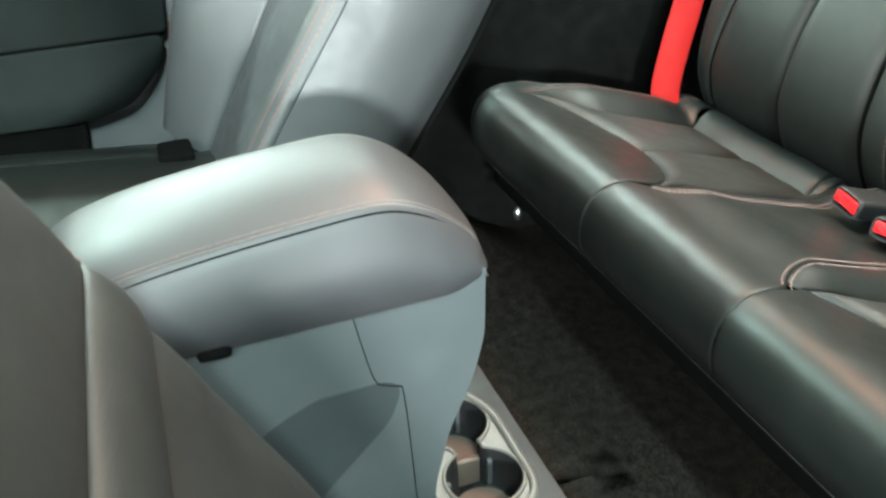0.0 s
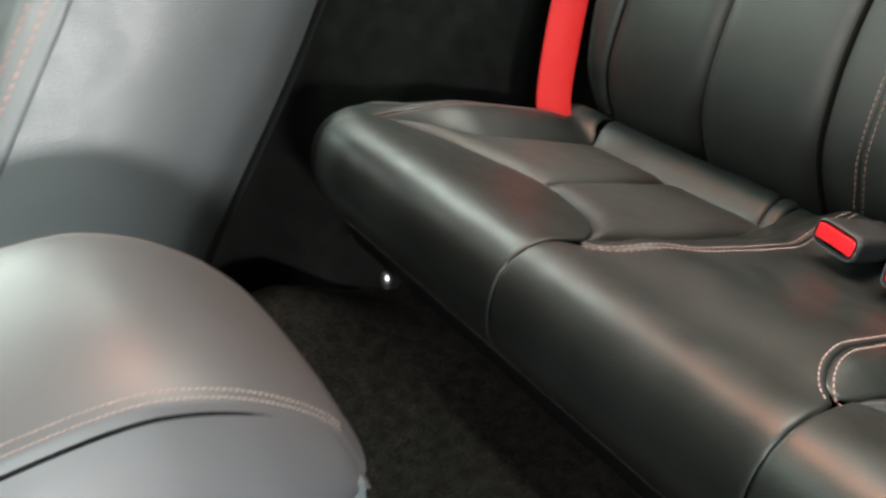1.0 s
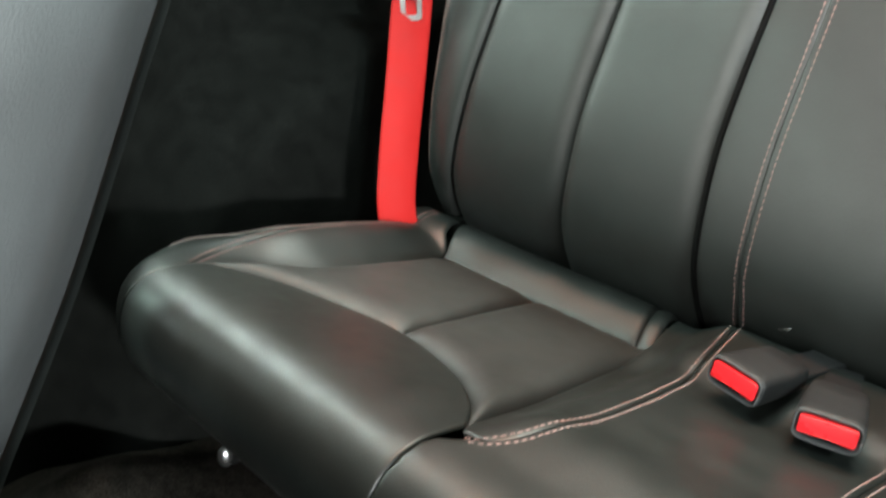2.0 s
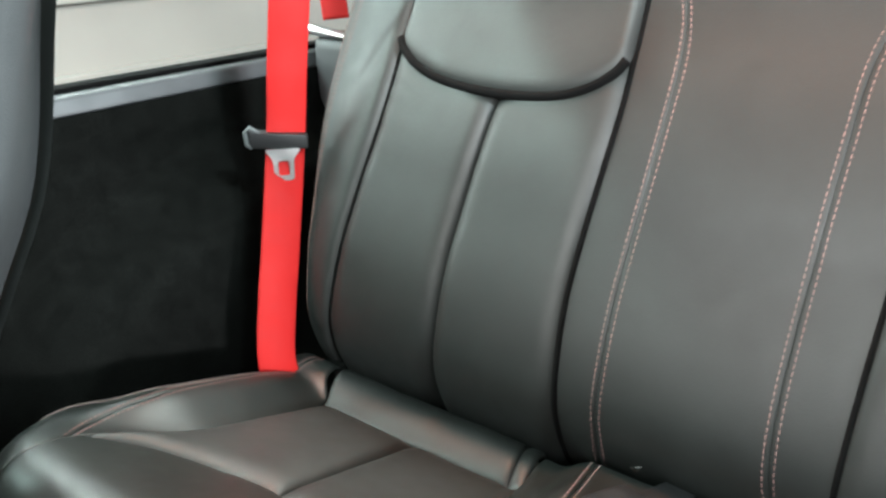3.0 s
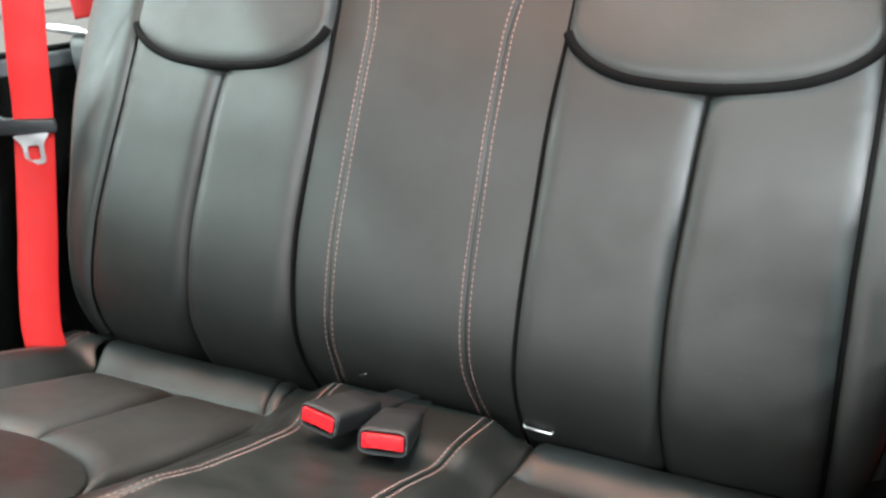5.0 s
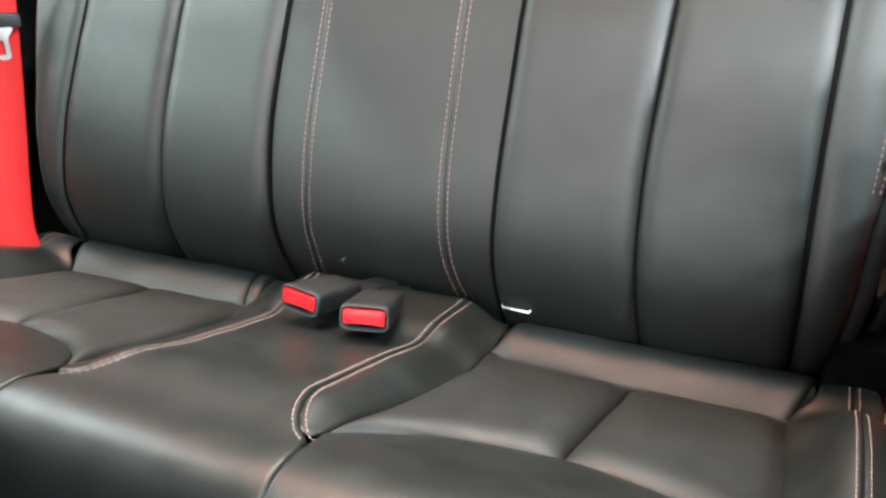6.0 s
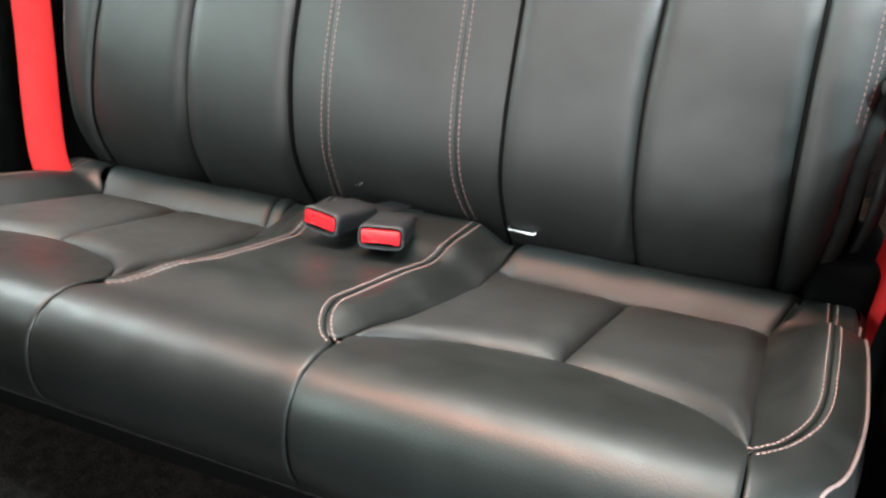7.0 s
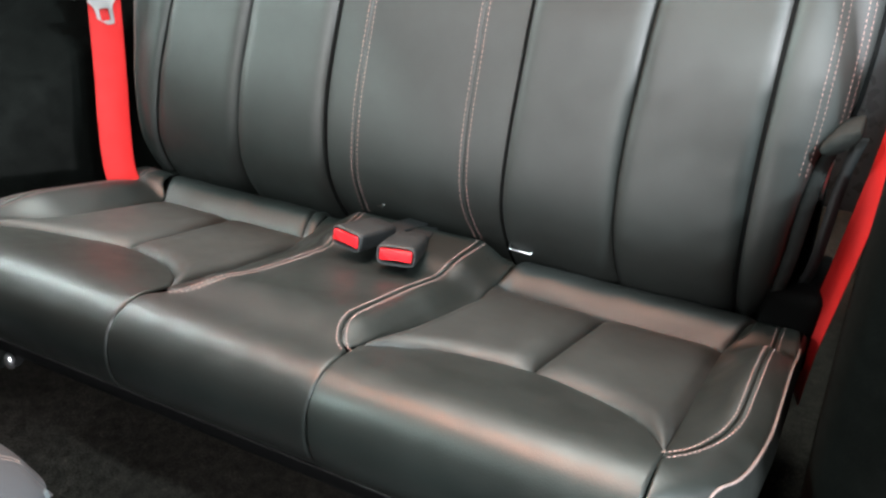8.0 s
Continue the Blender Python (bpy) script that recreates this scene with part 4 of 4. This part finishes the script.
QS = [math.sin(math.pi / 2 * (k / 16 - 1)) for k in range(33)]
bm = bmesh.new()
grid = [[bm.verts.new(lid_top(u, q)) for q in QS] for u in range(81)]
for A, B in zip(grid, grid[1:]):
    for k in range(32):
        bm.faces.new((A[k], A[k + 1], B[k + 1], B[k]))
part("lid_top", bm, LID_VINYL, console, "padded vinyl top of the armrest lid")
for sgn in (1, -1):
    bm = bmesh.new()
    grid = [[bm.verts.new(lid_side(sgn, u, v / 16)) for v in range(17)] for u in range(81)]
    for A, B in zip(grid, grid[1:]):
        for k in range(16):
            bm.faces.new((A[k], A[k + 1], B[k + 1], B[k]))
    lid_flank = part("lid_side", bm, LID_VINYL, console, "padded vinyl side of the armrest lid")
    part("seam_piping", tube(bmesh.new(), [lid_top(u, sgn) for u in range(3, 78)], 0.0011, 6), PIPING, lid_flank, "black seam line")
    for q in (0.945, 0.90):
        bm = bmesh.new()
        for k in range(20, 148):
            a, b = lid_top(k / 2, sgn * q), lid_top(k / 2 + 0.32, sgn * q)
            tube(bm, [a, b], 0.0004, 5)
        part("stitching", bm, THREAD_LID, lid_flank, "dull thread stitches along the lid seam", kind="stuff")
part("lid_base", prism(bmesh.new(), round_outline([(-0.050, -0.390), (0.073, -0.390), (0.073, -0.112), (-0.050, -0.112)], 0.03), 0.376, 0.388, "z", 0.004), PIPING, console, "dark lid base plate")
part("lid_pull", tube(bmesh.new(), [lid_top(9, 0.86) + Vector((0, 0, 0.001)), lid_top(5, 0.82) + Vector((0, -0.004, 0.002)), lid_top(1, 0.80) + Vector((0, -0.005, 0))], 0.0022, 6), PIPING, console, "small black pull tab")

# rear cup holders at the foot of the console
cups = thing("cup_holder", "silver-rimmed double cup holder behind the console foot", "cup holder")
ZC = 0.062
tray_out = round_outline([(-0.155, -0.115), (0.070, -0.115), (0.072, -0.045), (0.050, -0.006), (-0.085, -0.004), (-0.145, -0.035)], 0.030, 6)
centres = ((-0.084, -0.056), (0.009, -0.053))
CR = 0.0440


def wells(r, neck):
    """Outline of the two round wells and the notch between them."""
    out = []
    for (cx, cy), a0 in zip(centres, (0.0, math.pi)):
        h = math.asin(neck / r)
        out += [(cx + r * math.cos(a0 + h + (2 * math.pi - 2 * h) * k / 36), cy + r * math.sin(a0 + h + (2 * math.pi - 2 * h) * k / 36)) for k in range(37)]
    return out


bm = bmesh.new()
ov = [bm.verts.new((x, y, ZC)) for x, y in tray_out]
edges = [bm.edges.new((ov[k], ov[(k + 1) % len(ov)])) for k in range(len(ov))]
rim_line = wells(CR, 0.017)
cv = [bm.verts.new((x, y, ZC)) for x, y in rim_line]
edges += [bm.edges.new((cv[k], cv[(k + 1) % len(cv)])) for k in range(len(cv))]
bmesh.ops.triangle_fill(bm, edges=edges, use_beauty=True)
part("tray", bm, BEZEL, cups, "dull silver tray", smooth=False)
part("outer_rim", tube(bmesh.new(), [(x, y, ZC + 0.002) for x, y in tray_out + tray_out[:1]], 0.0048, 8), BEZEL, cups, "raised silver rim")
bm = bmesh.new()
n = len(tray_out)
tv = [bm.verts.new((x, y, ZC)) for x, y in tray_out]
lv = [bm.verts.new((-0.05 + (x + 0.05) * 1.06, -0.05 + (y + 0.05) * 1.10, 0.0)) for x, y in tray_out]
for k in range(n):
    bm.faces.new((tv[k], tv[(k + 1) % n], lv[(k + 1) % n], lv[k]))
part("skirt", bm, PLASTIC, cups, "black plastic skirt")
bm = bmesh.new()
rr = [[bm.verts.new((x, y, z)) for x, y in wells(CR * f, 0.017 * f)] for f, z in ((1.0, ZC), (0.97, ZC - 0.010), (0.92, ZC - 0.054), (0.88, ZC - 0.057))]
for A, B in zip(rr, rr[1:]):
    for k in range(len(A)):
        bm.faces.new((A[k], A[(k + 1) % len(A)], B[(k + 1) % len(A)], B[k]))
bm.faces.new(rr[-1])
cup = part("cup_well", bm, PLASTIC, cups, "dark double cup well")
part("well_rim", tube(bmesh.new(), [(x, y, ZC + 0.001) for x, y in rim_line + rim_line[:1]], 0.0024, 6), BEZEL, cup, "thin silver rim of the wells")
for cx, cy in centres:
    part("cup_mat", prism(bmesh.new(), [(cx + CR * 0.80 * math.cos(2 * math.pi * k / 28), cy + CR * 0.80 * math.sin(2 * math.pi * k / 28)) for k in range(28)], ZC - 0.0568, ZC - 0.052, "z", 0.001), CUP_MAT, cup, "pale brownish rubber mat in the cup")
    for a in (0.9, 2.6, 4.3):
        px, py = cx + CR * 0.90 * math.cos(a), cy + CR * 0.90 * math.sin(a)
        part("cup_rib", box(bmesh.new(), (px - 0.003, py - 0.003, ZC - 0.05), (px + 0.003, py + 0.003, ZC - 0.012), 0.001), SEAL, cup)
part("cup_divider", box(bmesh.new(), (-0.041, -0.068, ZC - 0.054), (-0.034, -0.040, ZC - 0.016), 0.002), CUP_MAT, cup, "low brown divider between the wells")
plinth = [(-0.34, -0.15), (-0.163, -0.15), (-0.160, -0.040), (-0.096, -0.001), (0.052, -0.002), (0.079, -0.045), (0.079, -0.15), (0.22, -0.15), (0.22, 0.030), (-0.34, 0.030)]
foot = part("trim_strip", prism(bmesh.new(), round_outline(plinth, 0.010), -0.005, 0.030, "z", 0.003), CONSOLE_DARK, smooth=False)
tagged(foot, "dark grey plastic surround between cup holder and carpet", "trim", kind="structure")


# ---------------------------------------------------------------- front seats
def front_seat(name, label, cx, lean, base_y):
    """Backrest of a front seat, facing forwards (-y), with bolsters, stitched seams and a cushion."""
    seat = thing(name, label, "front seat", "front seats")
    tl = math.radians(lean)
    up, fw = Vector((0, math.sin(tl), math.cos(tl))), Vector((0, -math.cos(tl), math.sin(tl)))
    O = Vector((cx, base_y, 0.24))

    def face(x, q):
        """Front skin: x across, q up the back."""
        w = 0.215 - 0.03 * smoothstep(0.40, 0.66, q)
        b = (0.035 * smoothstep(0.70, 0.45, q) + 0.012 * smoothstep(0.34, 0.12, q)) * smoothstep(0.10, 0.19, abs(x))
        b += smoothstep(0.11, 0.205, -x) * (0.012 + 0.28 * min(q, 0.30))      # door-side bolster sheared forward so its outline fits the camera's view
        r = max(0.0, (abs(x) - (w - 0.03)) / 0.03)
        return O + Vector((x, 0, 0)) + up * q + fw * (0.02 + b - 0.012 * r ** 2)
    for x0, x1, puff in ((-0.120, 0.115, 0.010), (-0.2145, -0.120, 0.008), (0.115, 0.2145, 0.008)):
        A = [(x0, 0.0), (x0, 0.2), (x0, 0.4), (x0 * 0.92, 0.66)]
        B = [(x1, 0.0), (x1, 0.2), (x1, 0.4), (x1 * 0.92, 0.66)]
        part("back_panel", sewn(bmesh.new(), face, A, B, puff, 0.020, nu=34, nv=22, sides=(1, 1, 0, 0), sink=0.001), VINYL, seat)
    ft = tree_of([o for o in seat.children])
    for sgn in (1, -1):
        for xx in (0.197, 0.206):
            line = [(sgn * xx, 0.02), (sgn * xx, 0.2), (sgn * xx, 0.4), (sgn * xx * 0.92, 0.65)]
            part("stitching", stitches(bmesh.new(), ft, face, line, 1, length=0.0055, gap=0.0022, width=0.0012), STITCH_RED, seat, "pink-grey thread stitches", kind="stuff")
        # side skin: from the front edge round to the rear shell
        bm = bmesh.new()
        rows = []
        for i in range(41):
            q = 0.66 * i / 40
            e = face(sgn * 0.215 * (1 - 0.08 * smoothstep(0.4, 0.66, q)), q)
            row = []
            for k in range(13):
                t = k / 12
                thick = 0.158 - 0.075 * smoothstep(0.46, 0.66, q)
                row.append(bm.verts.new(e - fw * thick * t + Vector((sgn * (0.012 * math.sin(math.pi * min(1, t * 1.15)) - 0.03 * max(0, t - 0.8) / 0.2), 0, 0))))
            rows.append(row)
        for a, b in zip(rows, rows[1:]):
            for k in range(12):
                bm.faces.new((a[k], a[k + 1], b[k + 1], b[k]))
        part("side_panel", bm, VINYL, seat, "smooth grey vinyl side of the backrest")
    bm = bmesh.new()
    rows = []
    for i in range(31):
        q = 0.66 * i / 30
        thick = 0.158 - 0.075 * smoothstep(0.46, 0.66, q)
        row = []
        for j in range(17):
            x = (2 * j / 16 - 1) * 0.197 * (1 - 0.08 * smoothstep(0.4, 0.66, q))
            e = face(math.copysign(0.215, x) * (1 - 0.08 * smoothstep(0.4, 0.66, q)), q)
            row.append(bm.verts.new(Vector((cx + x, e.y, e.z)) - fw * (thick + 0.012 * (1 - (x / 0.2) ** 2))))
        rows.append(row)
    for a, b in zip(rows, rows[1:]):
        for k in range(16):
            bm.faces.new((a[k], a[k + 1], b[k + 1], b[k]))
    part("rear_shell", bm, LEATHER, seat, "black rear of the backrest")
    # cushion
    def cush(x, s):
        r = max(0.0, (abs(x) - 0.20) / 0.05)
        return Vector((cx + x, base_y + 0.03 - s, 0.212 + 0.10 * s + 0.045 * (1 - (x / 0.25) ** 2) - 0.04 * r ** 2))
    for x0, x1 in ((-0.13, 0.13), (0.13, 0.25), (-0.25, -0.13)):
        part("cushion_panel", sewn(bmesh.new(), cush, [(x0, 0.0), (x0, 0.2), (x0, 0.48)], [(x1, 0.0), (x1, 0.2), (x1, 0.48)], 0.012, 0.03, nu=20, nv=16, flip=-1), LEATHER, seat)
    part("cushion_base", box(bmesh.new(), (cx - 0.235, base_y - 0.46, 0.08), (cx + 0.235, base_y + 0.02, 0.192), 0.02, 3), LEATHER, seat)
    part("seat_track", box(bmesh.new(), (cx - 0.2, base_y - 0.42, -0.01), (cx - 0.16, base_y + 0.05, 0.10), 0.005), PLASTIC, seat)
    part("seat_track", box(bmesh.new(), (cx + 0.16, base_y - 0.42, -0.01), (cx + 0.2, base_y + 0.05, 0.10), 0.005), PLASTIC, seat)
    return seat


front_seat("front_seat", "grey vinyl front seat with pink stitched bolsters beyond the console", -0.418, 30, -0.222)
# belt latch at the side of the far seat
tagged(part("belt_anchor", box(bmesh.new(), (-0.545, -0.312, 0.205), (-0.485, -0.265, 0.285), 0.008, 2), PIPING), "small black belt anchor cover beside the front seat", "belt anchor")


def tipped_seat():
    """Backrest of the near front seat, tipped forwards: its rear skin with a map pocket lies below the camera."""
    seat = thing("tipped_front_seat", "black leather front seat tipped forwards with a map pocket", "front seat", "front seats")
    o, up, out = Vector((0, -0.349, 0.556)), Vector((0, -0.424, 0.905)), Vector((0, 0.905, 0.424))

    def skin(x, r):
        a = max(0.0, (0.275 - x) / 0.035)
        b = max(0.0, (x - 0.66) / 0.035)
        return o + Vector((x, 0, 0)) + up * r + out * (-0.022 * (min(a, 1.5) ** 2 + min(b, 1.5) ** 2))
    # upper back, pocket with a rolled hem, inner edge bolster
    part("upper_back", sewn(bmesh.new(), skin, [(0.262, 0.0), (0.262, 0.1), (0.262, 0.24)], [(0.672, 0.0), (0.672, 0.1), (0.672, 0.24)], 0.004, 0.034, nu=40, nv=40, flip=-1, sink=0.0), LEATHER_SUEDE, seat)
    part("map_pocket", sewn(bmesh.new(), skin, [(0.262, -0.036), (0.262, -0.2), (0.262, -0.42)], [(0.672, -0.036), (0.672, -0.2), (0.672, -0.42)], 0.006, 0.045, nu=44, nv=40, flip=-1, wrinkle=0.003, sink=0.0), LEATHER_SUEDE, seat, "soft black map pocket")
    part("pocket_hem", sewn(bmesh.new(), skin, [(0.262, 0.0), (0.4, 0.0), (0.672, 0.0)], [(0.262, -0.044), (0.4, -0.044), (0.672, -0.044)], 0.0085, 0.024, nu=40, nv=28, flip=-1, sink=0.0), LEATHER_SUEDE, seat, "rolled leather hem of the pocket")
    part("edge_bolster", sewn(bmesh.new(), skin, [(0.236, -0.42), (0.236, -0.1), (0.236, 0.24)], [(0.264, -0.42), (0.264, -0.1), (0.264, 0.24)], 0.003, 0.014, nu=40, nv=14, flip=-1, sink=0.001), LEATHER_SUEDE, seat)
    tr = tree_of([c for c in seat.children])
    part("stitching", stitches(bmesh.new(), tr, skin, [(0.259, -0.40), (0.259, -0.1), (0.259, 0.2)], -1), STITCH_RED, seat, "dull thread stitches", kind="stuff")
    bm = bmesh.new()
    pts = [o + up * r + out * d for r, d in ((-0.42, -0.02), (0.24, -0.02), (0.27, -0.05), (0.26, -0.10), (-0.40, -0.12))]
    prism(bm, [(p.y, p.z) for p in pts], 0.238, 0.694, "x", 0.015, 3)
    part("back_core", bm, LEATHER_SUEDE, seat)
    part("cushion_base", box(bmesh.new(), (0.25, -0.75, 0.02), (0.68, -0.25, 0.30), 0.03, 3), LEATHER_SUEDE, seat)
    return seat


tipped_seat()


# ---------------------------------------------------------------- stitching and piping belong to the panel that they are sewn to
def sew_to_panels(seat, panels):
    """Put each line of thread or piping under the panel that lies nearest to it."""
    cloth = [c for c in seat.children if c.name.split(".")[0] in panels]
    spots = [(c, [v.co for v in list(c.data.vertices)[::9]]) for c in cloth]
    for line in [c for c in seat.children if c.name.split(".")[0] in ("stitching", "seam_piping", "rim_piping")]:
        marks = [v.co for v in list(line.data.vertices)[::max(1, len(line.data.vertices) // 12)]]
        line.parent = min(spots, key=lambda s: sum(min((m - p).length_squared for p in s[1]) for m in marks))[0]


sew_to_panels(bench, ("centre_back_panel", "back_strip", "back_pleat", "shoulder_pad", "back_bolster", "thigh_roll", "side_bolster", "outer_bolster", "inner_strip", "centre_panel", "rear_strip"))
for ob in [o for o in scene.objects if o.parent is None and o.name.split(".")[0] in ("front_seat", "tipped_front_seat")]:
    sew_to_panels(ob, ("back_panel", "side_panel", "edge_bolster", "upper_back", "map_pocket"))
